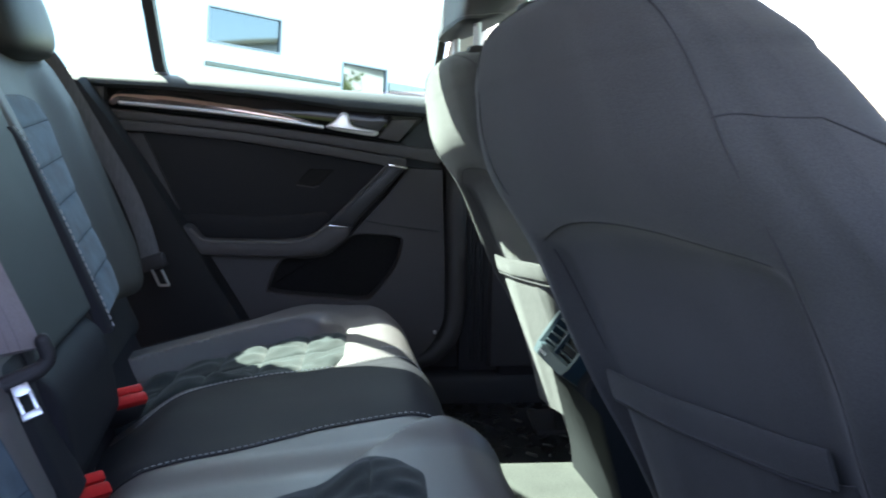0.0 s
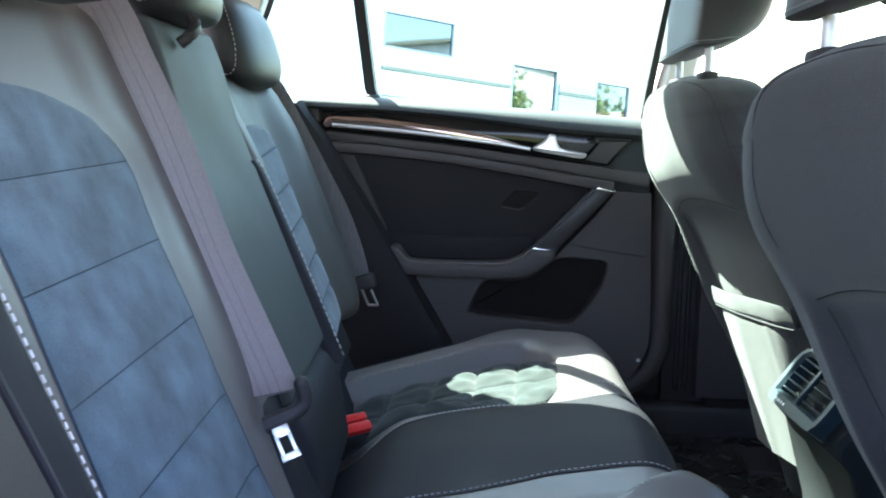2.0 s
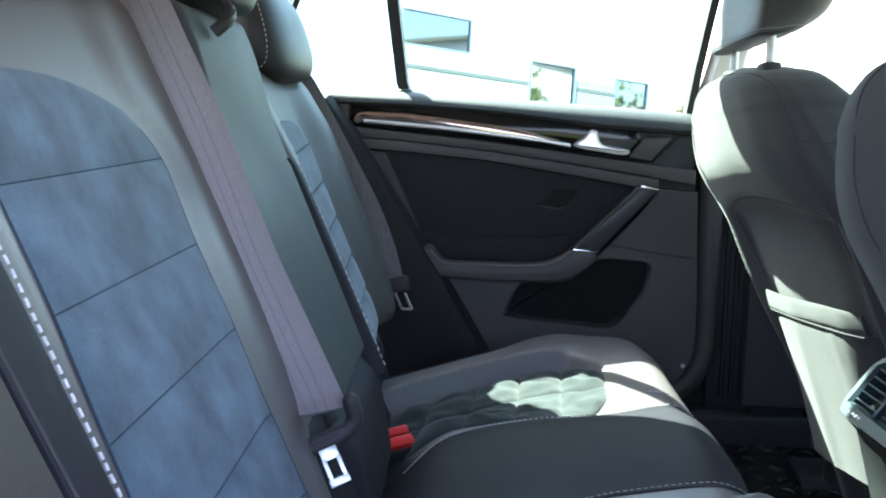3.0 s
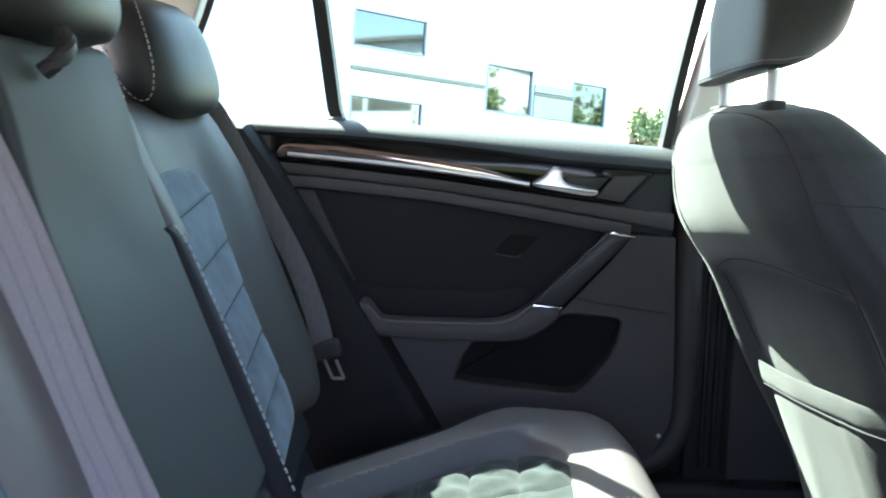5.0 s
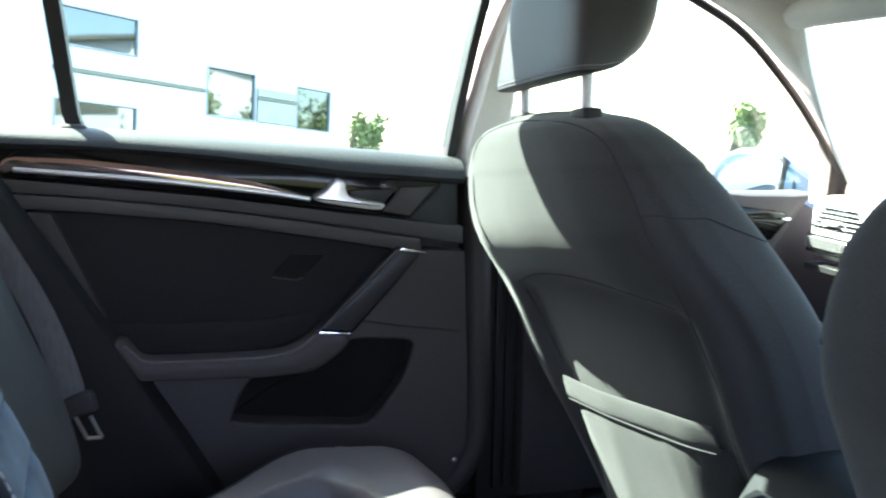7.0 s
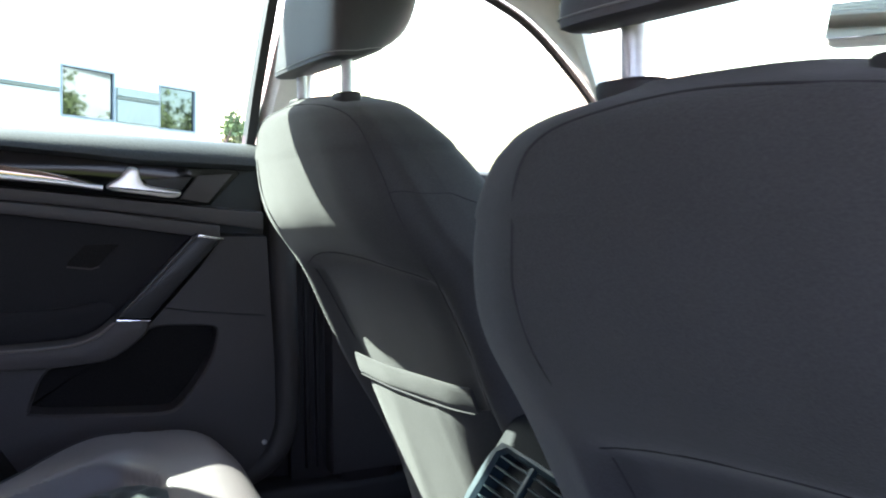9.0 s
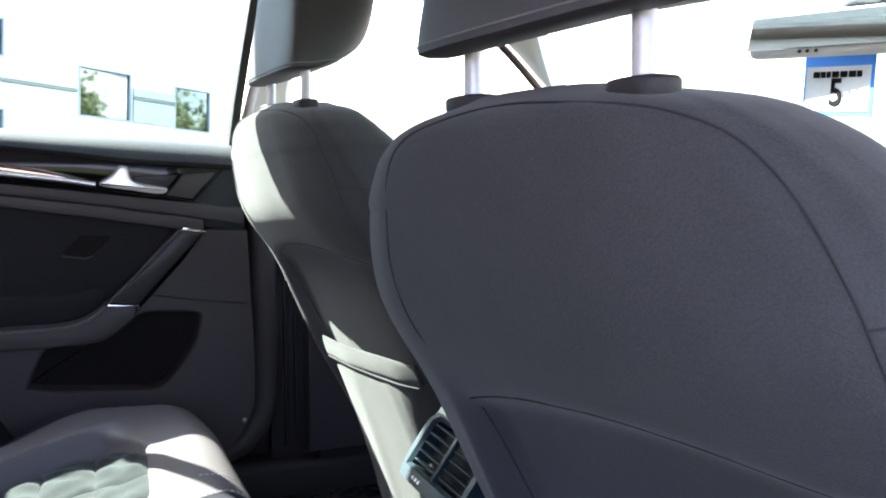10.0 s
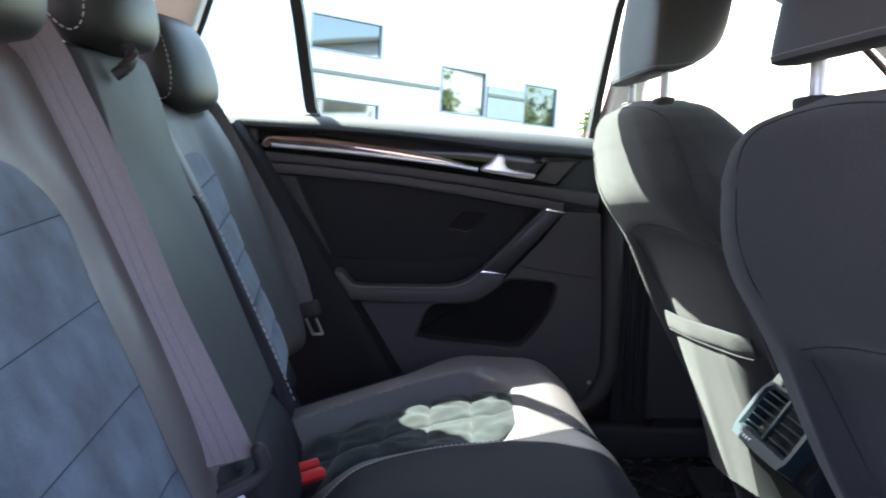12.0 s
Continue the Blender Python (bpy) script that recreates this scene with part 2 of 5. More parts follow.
def stitches(bm, pts, r=0.0008, length=0.005, gap=0.003):
    """A row of short threads along a line."""
    pts = [Vector(p) for p in pts]
    run, marks = 0.0, []
    dense = []
    for a, b in zip(pts, pts[1:]):
        n = max(1, int((b - a).length / 0.001))
        dense += [a + (b - a) * k / n for k in range(n)]
    acc, start = 0.0, None
    on = True
    first = dense[0]
    for a, b in zip(dense, dense[1:]):
        acc += (b - a).length
        if on and acc >= length:
            tube(bm, [first, (first + b) / 2, b], r, 5)
            acc, on = 0.0, False
        elif not on and acc >= gap:
            acc, on, first = 0.0, True, b
    return bm


def ribbon(bm, pts, side, width, thick=0.0015):
    """A flat strap along points, widths along the side vectors."""
    rings = []
    for i, p in enumerate(pts):
        p = Vector(p)
        d = (Vector(pts[min(i + 1, len(pts) - 1)]) - Vector(pts[max(i - 1, 0)])).normalized()
        s = Vector(side[i] if isinstance(side, list) else side).normalized()
        n = d.cross(s).normalized() * thick / 2
        s = s * (width[i] if isinstance(width, list) else width) / 2
        rings.append([p - s - n, p - s * 0.9 - n * 1.6, p + s * 0.9 - n * 1.6, p + s - n, p + s + n, p + s * 0.9 + n * 1.6, p - s * 0.9 + n * 1.6, p - s + n])
    loft(bm, rings)
    return bm


def box(bm, x0, x1, y0, y1, z0, z1, bevel=0.0, seg=2, m=None):
    r = bmesh.ops.create_cube(bm, size=1)
    bmesh.ops.scale(bm, vec=(x1 - x0, y1 - y0, z1 - z0), verts=r["verts"])
    bmesh.ops.translate(bm, vec=((x0 + x1) / 2, (y0 + y1) / 2, (z0 + z1) / 2), verts=r["verts"])
    vs = r["verts"]
    if bevel:
        es = list({e for v in vs for e in v.link_edges})
        q = bmesh.ops.bevel(bm, geom=es, offset=bevel, segments=seg, affect="EDGES", profile=0.5)
        vs = list({v for f in q["faces"] for v in f.verts} | {v for v in vs if v.is_valid})
    if m:
        bmesh.ops.transform(bm, matrix=m, verts=vs)
    return bm


def inset_ring(pts, d):
    """A closed outline in x and z moved inwards by d."""
    n = len(pts)
    area = sum(pts[i][0] * pts[(i + 1) % n][1] - pts[(i + 1) % n][0] * pts[i][1] for i in range(n))
    sg = 1 if area > 0 else -1
    out = []
    for i in range(n):
        a, b, c = Vector(pts[i - 1]), Vector(pts[i]), Vector(pts[(i + 1) % n])
        u, v = (b - a), (c - b)
        u = u.normalized() if u.length > 1e-9 else v.normalized()
        v = v.normalized() if v.length > 1e-9 else u
        nrm = Vector((-u.y - v.y, u.x + v.x))
        k = nrm.length
        nrm = nrm / k if k > 1e-6 else Vector((-u.y, u.x))
        out.append(b + nrm * sg * d / max(0.45, nrm.dot(Vector((-u.y, u.x)))))
    return out


def slab(outline, front, back, bevel=0.004, yf=None):
    """A flat piece that faces -y: outline in x and z, rounded at its front edge."""
    bm = bmesh.new()
    dy = yf or (lambda x, z: 0.0)
    rings = []
    outline = [Vector(p) for p in outline]
    for d, y in ((0, back), (0, front + bevel), (bevel * 0.3, front + bevel * 0.3), (bevel, front)):
        rings.append([(p.x, y + dy(p.x, p.y), p.y) for p in inset_ring(outline, d)] if d else [(p.x, y + dy(p.x, p.y), p.y) for p in outline])
    vs = loft(bm, rings, caps=False)
    bm.faces.new(vs[-1])
    bm.faces.new(vs[0][::-1])
    return bm


def holed(outline, hole, front, back, lip=0.004, floor_y=None):
    """A panel that faces -y with an opening, the opening's wall and its floor."""
    bm = bmesh.new()
    o = [bm.verts.new((p[0], front, p[1])) for p in outline]
    ob_ = [bm.verts.new((p[0], back, p[1])) for p in outline]
    h0 = inset_ring(hole, -lip)
    h = [bm.verts.new((p[0], front, p[1])) for p in h0]
    h1 = [bm.verts.new((p[0], front + lip, p[1])) for p in hole]
    h2 = [bm.verts.new((p[0], floor_y or back, p[1])) for p in inset_ring(hole, 0.003)]
    es = []
    for ring in (o, h):
        for i in range(len(ring)):
            es.append(bm.edges.new((ring[i], ring[(i + 1) % len(ring)])))
    bmesh.ops.triangle_fill(bm, edges=es, use_beauty=True, use_dissolve=False)
    for a, b in ((o, ob_), (h, h1), (h1, h2)):
        for i in range(len(a)):
            j = (i + 1) % len(a)
            bm.faces.new((a[i], a[j], b[j], b[i]))
    bm.faces.new(h2)
    return bm


def sgnpow(c, e):
    return math.copysign(abs(c) ** e, c)

# ---- outside: ground, building, trees, cars ----
# the yard slopes gently away from the car
UP = Vector((math.sin(radians(3.0)), math.sin(radians(6.5)), 1.0)).normalized()
EX = (Vector((1, 0, 0)) - UP * UP.x).normalized()
EY = UP.cross(EX)


def yard(x, y, z=0.0, turn=0.0):
    """A pose on the sloping yard."""
    base = Vector((x, y, -(UP.x * x + UP.y * y) / UP.z)) + UP * z
    m = Matrix((EX, EY, UP)).transposed().to_4x4()
    return Matrix.Translation(base) @ m @ Matrix.Rotation(radians(turn), 4, "Z")


bm = bmesh.new()
bmesh.ops.create_grid(bm, x_segments=8, y_segments=8, size=600)
g = tagged(part("ground", bm, "asphalt"), "grey asphalt yard sloping away to the horizon", "ground", kind="structure")
g.matrix_world = yard(0, 0)
bm = bmesh.new()
box(bm, -14, 16, -13, -4.5, -.05, .06, .03)
g = tagged(part("lawn", bm, "lawn"), "mown green lawn strip along the yard", "lawn", kind="structure")
g.matrix_world = yard(0, 0)

K = 1.35
WALL_DIR = (Vector((math.cos(radians(38)), math.sin(radians(38)), 0)))
WALL_DIR = (WALL_DIR - UP * WALL_DIR.dot(UP)).normalized()
WALL_OUT = WALL_DIR.cross(UP)
EYE0 = Vector((-0.05, -1.0, 1.07))
WALL_AT = EYE0 + (Vector((-0.25, 6.65, 1.4)) - EYE0) * K
LOW = -WALL_AT.dot(UP) / K
WM = Matrix((WALL_DIR, WALL_OUT, UP)).transposed().to_4x4()
WM = Matrix.Translation(WALL_AT) @ WM @ Matrix.Scale(K, 4)
WINDOWS = [(-1.25, .652, -.075, .205), (0.015, .495, -.432, -.036), (.968, .415, -.447, -.070), (-1.245, .65, -.72, -.44)]
BANDS = [(-1.26, -0.006, -.253, -.222), (.523, .955, -.245, -.222), (.523, .955, -.218, -.150), (.523, .955, -.43, -.248)]


def wall_box(bm, s0, s1, z0, z1, o0, o1, bevel=0.0):
    return box(bm, s0, s1, o0, o1, z0, z1, bevel, 1)


building = thing("office_building", "long white clad building with reflective windows and grey band", "building")
building.matrix_world = WM


def bpart(name, bm, mat, parent=building, label=""):
    return part(name, bm, mat, parent, label, smooth=False)


cuts = sorted({-7.0, 1.62} | {v for s, w, a, b in WINDOWS for v in (s, s + w)})
bm = bmesh.new()
for s0, s1 in zip(cuts, cuts[1:]):
    holes = sorted((a, b) for s, w, a, b in WINDOWS if s <= s0 + 1e-6 and s + w >= s1 - 1e-6)
    z = LOW
    for a, b in holes + [(1.1, 1.1)]:
        if a > z:
            wall_box(bm, s0, s1, z, a, -0.2, 0.0)
        z = b
bpart("wall", bm, "render")
bm = bmesh.new()
wall_box(bm, -7, 1.62, LOW, 1.1, -3.5, -0.201)
bpart("core", bm, "render")
bm = bmesh.new()
wall_box(bm, -7.1, 1.7, 1.1, 1.2, -3.6, 0.10, 0.02)
bpart("roof_edge", bm, "band")
for s0, s1, z0, z1 in BANDS:
    bm = bmesh.new()
    wall_box(bm, s0, s1, z0, z1, 0.004, 0.025, 0.004)
    bpart("band", bm, "band" if z1 - z0 < .04 else "pale_band")
for s, w, a, b in WINDOWS:
    f = 0.013
    bm = bmesh.new()
    wall_box(bm, s, s + f, a, b, -0.06, 0.010, 0.002)
    wall_box(bm, s + w - f, s + w, a, b, -0.06, 0.010, 0.002)
    wall_box(bm, s + f, s + w - f, b - f, b, -0.06, 0.010, 0.002)
    wall_box(bm, s + f, s + w - f, a, a + f, -0.06, 0.014, 0.002)
    fr = bpart("window", bm, "win_frame", label="grey framed window")
    bm = bmesh.new()
    wall_box(bm, s + f, s + w - f, a + f, b - f, -0.025, -0.012)
    bpart("pane", bm, "pane", fr, "sky-reflecting glass")


def tree(at, height, spread, seed, leaves=2600, tall=1.0):
    rnd = random.Random(seed)
    t = thing("tree", "broad leafy green tree on the yard's edge", "tree", "trees round the yard")
    t.matrix_world = yard(*at)
    bm = bmesh.new()
    th = height * (.95 - .5 * tall)
    trunk = [Vector((rnd.uniform(-.1, .1) * k, rnd.uniform(-.1, .1) * k, th * k / 5)) for k in range(6)]
    rings = [[p + Vector((math.cos(a * 1.0472), math.sin(a * 1.0472), 0)) * (0.035 * height * (1 - 0.12 * k)) for a in range(6)] for k, p in enumerate(trunk)]
    loft(bm, rings)
    tips = []
    for i in range(9):
        a = i * 2.4 + rnd.random()
        tip = trunk[-1] + Vector((math.cos(a) * spread * rnd.uniform(.4, .9), math.sin(a) * spread * rnd.uniform(.4, .9), height * rnd.uniform(.1, .5) * tall))
        tube(bm, [trunk[3 + i % 3], (trunk[4] + tip) / 2 + Vector((0, 0, .2)), tip], 0.012 * height, 5, caps=False)
        tips.append(tip)
    part("trunk", bm, "bark", t)
    verts, faces = [], []
    for i in range(leaves):
        c = rnd.choice(tips) * rnd.uniform(0.8, 1.0) + Vector((rnd.gauss(0, spread * .22), rnd.gauss(0, spread * .22), rnd.gauss(0, height * .08 * tall)))
        s = height * rnd.uniform(0.012, 0.028)
        q = Euler((rnd.uniform(0, 6), rnd.uniform(0, 6), rnd.uniform(0, 6))).to_matrix()
        k = len(verts)
        verts += [c + q @ Vector(v) * s for v in ((-1, -.5, 0), (0, -.8, .3), (1, 0, 0), (0, .8, .3))]
        faces.append((k, k + 1, k + 2, k + 3))
    me = bpy.data.meshes.new("crown")
    me.from_pydata([tuple(v) for v in verts], [], faces)
    me.materials.append(M["leaf"])
    cr = new("crown", me)
    cr.parent = t
    return t


for i, (x, y, h, s) in enumerate([(3.3, 25, 3.85, .4), (7.0, 34, 3.05, 1.2), (16.3, 26, 5.2, .45), (27, 5.6, 5.9, 1.7), (27, 3.2, 5.0, 1.6), (26, .6, 6.1, 1.7), (30, 8.5, 6.1, 2.1), (34, 3.0, 5.3, 2.9)]):
    tree((x, y), h, s, i + 3, tall=.25 if i == 2 else .6 if i == 0 else 1.0)


hall = thing("warehouse", "long white warehouse across the yard with grey roof", "building")
hall.matrix_world = yard(27, -6.5, 0, 20)
bm = bmesh.new()
box(bm, 0, 9, -6, 6, 0, 7.3, .02)
part("wall", bm, "render", hall)
bm = bmesh.new()
rings = [[(-.3, y, 7.3), (-.3, y, 7.45), (4.5, y, 8.6 - .012 * y * y), (9.3, y, 7.45), (9.3, y, 7.3)] for y in (-6.3, -3, 0, 3, 6.3)]
loft(bm, rings)
part("roof", bm, "band", hall)
for k in range(4):
    bm = bmesh.new()
    box(bm, -.03, .02, -5.5 + k * 2.8, -3.0 + k * 2.8, 4.4, 5.0, .01)
    part("window", bm, "band", hall)


def parked_car(at, turn, paint, label):
    c = thing("parked_car", label, "car", "parked cars")
    c.matrix_world = yard(at[0], at[1], 0, turn)
    prof = [(-2.1, .45), (-2.12, .75), (-1.95, .95), (-1.35, 1.0), (-.95, 1.35), (-.4, 1.46), (.5, 1.44), (1.25, .98), (1.9, .88), (2.12, .7), (2.12, .4), (1.7, .25), (-1.8, .25)]
    bm = bmesh.new()
    pr = spline([(p[0], p[1], 0) for p in prof], 4, True)
    rings = []
    for y, k in ((-.86, .93), (-.84, .98), (-.6, 1.0), (0, 1.01), (.6, 1.0), (.84, .98), (.86, .93)):
        rings.append([(p.x * k, y * (1.0 if p.y < .95 else 1 - (p.y - .95) * .38), .25 + (p.y - .25) * k) for p in pr])
    loft(bm, rings)
    part("body", bm, paint, c)
    for sy in (-1, 1):
        bm = bmesh.new()
        y = .80 * sy
        out = [(-1.2, 1.0), (-.85, 1.3), (-.4, 1.38), (.45, 1.36), (1.05, 1.0)]
        vs = [bm.verts.new((x, y * (1 - (z - .95) * .38) + sy * .045, z)) for x, z in out]
        vb = [bm.verts.new((x, y * (1 - (z - .95) * .38) + sy * .01, z)) for x, z in out]
        bm.faces.new(vs)
        bm.faces.new(vb[::-1])
        for k in range(5):
            bm.faces.new((vs[k], vs[(k + 1) % 5], vb[(k + 1) % 5], vb[k]))
        part("side_window", bm, "gloss", c)
        for x in (-1.3, 1.3):
            bm = bmesh.new()
            bmesh.ops.create_cone(bm, cap_ends=True, segments=28, radius1=.32, radius2=.32, depth=.2, matrix=Matrix.Translation((x, sy * .78, .32)) @ Matrix.Rotation(radians(90), 4, "X"))
            w = part("wheel", bm, "tyre", c)
            bm = bmesh.new()
            bmesh.ops.create_cone(bm, cap_ends=True, segments=20, radius1=.21, radius2=.19, depth=.21, matrix=Matrix.Translation((x, sy * .785, .32)) @ Matrix.Rotation(radians(90), 4, "X"))
            part("rim", bm, "satin", w)
    for sx, kind in ((2.06, "headlight"), (-2.06, "tail_light")):
        for sy in (-.6, .6):
            bm = bmesh.new()
            box(bm, sx - .06, sx + .06, sy - .17, sy + .17, .66, .8, .03)
            part(kind, bm, "chrome" if sx > 0 else "red", c)
    return c


parked_car((9.0, 5.5, 0), 95, "white_paint", "white hatchback parked on the asphalt yard")
parked_car((11.8, 6.2, 0), 95, "red_paint", "red hatchback parked on the asphalt yard")
parked_car((14.5, 7.0, 0), 95, "white_paint", "white hatchback parked beside a red one")

# ---- the car's shell ----
SKEW = 0.105  # the bench and seats stand slightly askew to the far door


def xz_slab(name, outline, front, back, mat, parent=None, label="", bevel=0.003, **kw):
    return part(name, slab(outline, front, back, bevel, **kw), mat, parent, label)


# floor pan, sills, tunnel
bm = bmesh.new()
box(bm, -1.2, 1.9, -1.00, 0.86, 0.20, 0.282, 0.004)
tagged(part("floor", bm, "carpet"), "black carpeted car floor pan", "floor", kind="structure")
bm = bmesh.new()
box(bm, .16, .47, -.13, .175, .27, .40, bevel=.03, seg=4)
tagged(part("floor_tunnel", bm, "tunnel_carpet"), "grey carpeted floor tunnel before the middle seat", "floor", kind="structure")
bm = bmesh.new()
box(bm, -0.35, 1.9, .79, .90, 0.20, 0.36, 0.02, 3)
tagged(part("door_sill", bm, "plastic"), "black plastic sill trim along the floor", "sill", kind="structure")

# roof with headlining
bm = bmesh.new()
rings = []
for x in [(-1.2 + 0.1 * k) for k in range(21)]:
    zr = 1.44 - 0.165 * step(0.15, 0.85, x) - 0.09 * max(0, (-0.35 - x)) ** 1.6
    ring = []
    for k in range(13):
        a = -1 + k / 6
        ring.append((x, -0.14 + a * 0.75, zr + .01 - 0.03 * abs(a) ** 5))
    ring += [(p[0], p[1] * 1.02, p[2] + 0.03) for p in ring[::-1]]
    rings.append(ring)
loft(bm, rings)
tube(bm, [(.752, y, 1.258 + .002 * math.cos(y * 4)) for y in [-.80 + .1 * k for k in range(15)]], .024, 10)
tagged(part("ceiling", bm, "lining"), "pale grey cloth headlining of the car roof", "headlining", kind="structure")


def strip(name, pts, width, thick, side, mat, parent=None, label=""):
    bm = bmesh.new()
    ribbon(bm, spline(pts, 8), side, width, thick)
    return part(name, bm, mat, parent, label)


# far side: cant rail, pillars
bm = bmesh.new()
tube(bm, spline([(-1.05, .60, 1.20), (-.75, .61, 1.345), (-.3, .615, 1.447), (.1, .615, 1.447), (.28, .622, 1.415), (.45, .645, 1.357), (.58, .67, 1.305)], 6), 0.02, 10)
tagged(part("trim_1", bm, "lining"), "pale grey roof rail and windscreen pillar trim", "pillar trim", kind="structure")
bm = bmesh.new()
tube(bm, spline([(.375, .655, 1.355), (.487, .665, 1.335), (.62, .688, 1.283), (.722, .697, 1.230), (.827, .705, 1.136), (.90, .715, 1.056), (.955, .725, .99)], 6), 0.008, 8)
tagged(part("trim_2", bm, "seal"), "black rubber seal round the front door window", "window seal", kind="structure")
bm = bmesh.new()
for px in (-.80, .42):
    box(bm, px - .05, px + .05, -1.02, -.93, .40, 1.37, .015)
tube(bm, spline([(-1.2, -.93, 1.27), (-.3, -.93, 1.375), (.2, -.93, 1.375), (.55, -.94, 1.32), (.9, -.96, 1.12), (1.2, -.98, .95)], 6), 0.034, 10)
tagged(part("trim_3", bm, "lining"), "pale grey roof rail over the near windows", "pillar trim", kind="structure")

bm = bmesh.new()
oc = spline([(.515, .655, 1.347), (.621, .68, 1.292), (.722, .685, 1.239), (.830, .69, 1.145), (.906, .70, 1.064), (.98, .71, .98), (1.04, .72, .90)], 4)
ic = spline([(.70, .575, 1.30), (.735, .585, 1.275), (.768, .60, 1.240), (.806, .622, 1.165), (.862, .64, 1.062), (.918, .65, .98), (.975, .66, .905)], 4)
rings = []
for p, q in zip(oc, ic):
    mid = (p + q) / 2 + Vector((-.014, -.012, -.008))
    rings.append([p, p.lerp(mid, .5) + Vector((-.006, -.004, 0)), mid, mid.lerp(q, .5) + Vector((-.006, -.004, 0)), q, q + Vector((.03, .03, .03)), p + Vector((.03, .02, .03))])
loft(bm, rings)
tagged(part("pillar_5", bm, "lining"), "pale grey windscreen pillar trim", "pillar", kind="structure")

# B pillar of the far side: pale above, dark below
bm = bmesh.new()
rings = []
for z, x0, x1, y in ((0.98, .236, .34, .80), (1.06, .242, .33, .775), (1.12, .255, .33, .755), (1.20, .270, .345, .73), (1.28, .292, .37, .69), (1.36, .31, .40, .65), (1.44, .33, .43, .61)):
    rings.append([(x0, y + .09, z), (x0, y + .008, z), (x0 + .012, y - .014, z), ((x0 + x1) / 2, y - .022, z), (x1 - .012, y - .014, z), (x1, y + .01, z), (x1, y + .09, z)])
loft(bm, rings)
tagged(part("pillar_1", bm, "pillar"), "pale grey plastic centre pillar trim", "pillar", kind="structure")
bm = bmesh.new()
rings = []
foot = spline([(.277, 0, 1.0), (.276, 0, .85), (.277, 0, .70), (.279, 0, .60), (.278, 0, .53), (.270, 0, .475), (.247, 0, .432), (.208, 0, .404), (.13, 0, .385), (-.05, 0, .372), (-.30, 0, .365)], 6)
for k, p in enumerate(foot):
    d = (foot[min(k + 1, len(foot) - 1)] - foot[max(k - 1, 0)]).normalized()
    n = Vector((d.z, 0, -d.x))
    ring = []
    for o, y in ((-.026, .87), (-.026, .795), (-.022, .779), (-.013, .771), (0, .7675), (.013, .771), (.022, .781), (.027, .80), (.027, .87)):
        ring.append((p.x - n.x * o, y, p.z - n.z * o))
    rings.append(ring)
loft(bm, rings)
tagged(part("pillar_2", bm, "pillar_low"), "dark plastic lower centre pillar sweeping into the sill", "pillar", kind="structure")
# grooved cover strip beside the pillar
bm = bmesh.new()
box(bm, .290, .60, .822, .87, .30, .99, .004)
box(bm, .05, .32, .853, .90, .30, .995, .004)
for k in range(3):
    box(bm, .318 + k * .021, .327 + k * .021, .806, .83, .385, .98, .003)
box(bm, .385, .50, .796, .86, .34, .98, .012, 3)
tagged(part("pillar_3", bm, "plastic"), "black ribbed belt cover on the pillar", "pillar trim", kind="structure")

# C pillar, parcel shelf, tail
bm = bmesh.new()
rings = []
for z, x0, x1, y in ((1.00, -.95, -.72, .745), (1.10, -.93, -.69, .73), (1.2, -.92, -.637, .70), (1.31, -.90, -.578, .655), (1.37, -.90, -.545, .63), (1.45, -.90, -.50, .60)):
    rings.append([(x1, y + .06, z), (x1, y, z), (x1 - .05, y - .02, z), (x0, y - .03, z), (x0, y + .06, z)])
loft(bm, rings)
seal_c = bmesh.new()
ribbon(seal_c, [(-.625, .712, 1.19), (-.594, .692, 1.245), (-.565, .668, 1.30), (-.53, .64, 1.365)], (1, 0, .3), .016, .012)
tagged(part("trim_4", seal_c, "seal"), "black seal along the rear pillar", "window seal", kind="structure")
tagged(part("pillar_4", bm, "pillar"), "pale grey rear pillar trim", "pillar", kind="structure")
bm = bmesh.new()
box(bm, -1.25, -.66, -.98, .76, .90, .93, .008)
tagged(part("parcel_shelf", bm, "carpet"), "black parcel shelf behind the rear bench", "shelf", kind="structure")
bm = bmesh.new()
box(bm, -1.30, -1.22, -1.02, .80, .22, .98, .03)
box(bm, -1.30, -1.00, -1.02, -.92, .93, 1.32, .03)
tagged(part("wall_rear", bm, "pillar"), "pale grey tailgate trim behind the bench", "tailgate", kind="structure")
bm = bmesh.new()
box(bm, .42, 1.6, -1.02, -.94, .22, .98, .03)
box(bm, -1.25, -.62, -1.02, -.94, .22, 1.0, .03)
# unseen wall added across the open doorway to cut low light
box(bm, -1.25, 1.6, -1.06, -.98, .20, .86, .02)
tagged(part("wall_near", bm, "plastic"), "black side trim and added low wall across the open near door", "side trim", kind="structure")

bm = bmesh.new()
box(bm, 1.56, 1.64, -1.02, .86, .20, .935, .01)
tagged(part("wall_front", bm, "plastic"), "black bulkhead behind the dashboard", "bulkhead", kind="structure")

# wheel arch trim between far door and bench
arch = [(-.72, .33), (-.115, .33), (-.178, .47), (-.228, .56), (-.283, .655), (-.328, .73), (-.368, .80), (-.418, .88), (-.478, .975), (-.535, 1.052), (-.72, 1.075)]
xz_slab("wall_arch", spline([(p[0], p[1], 0) for p in arch], 3, True) and [Vector(p) for p in arch], .685, .80, "arch", None, bevel=.022)
tagged(bpy.data.objects["wall_arch"], "black plastic wheel arch trim beside the bench", "side trim", kind="structure")

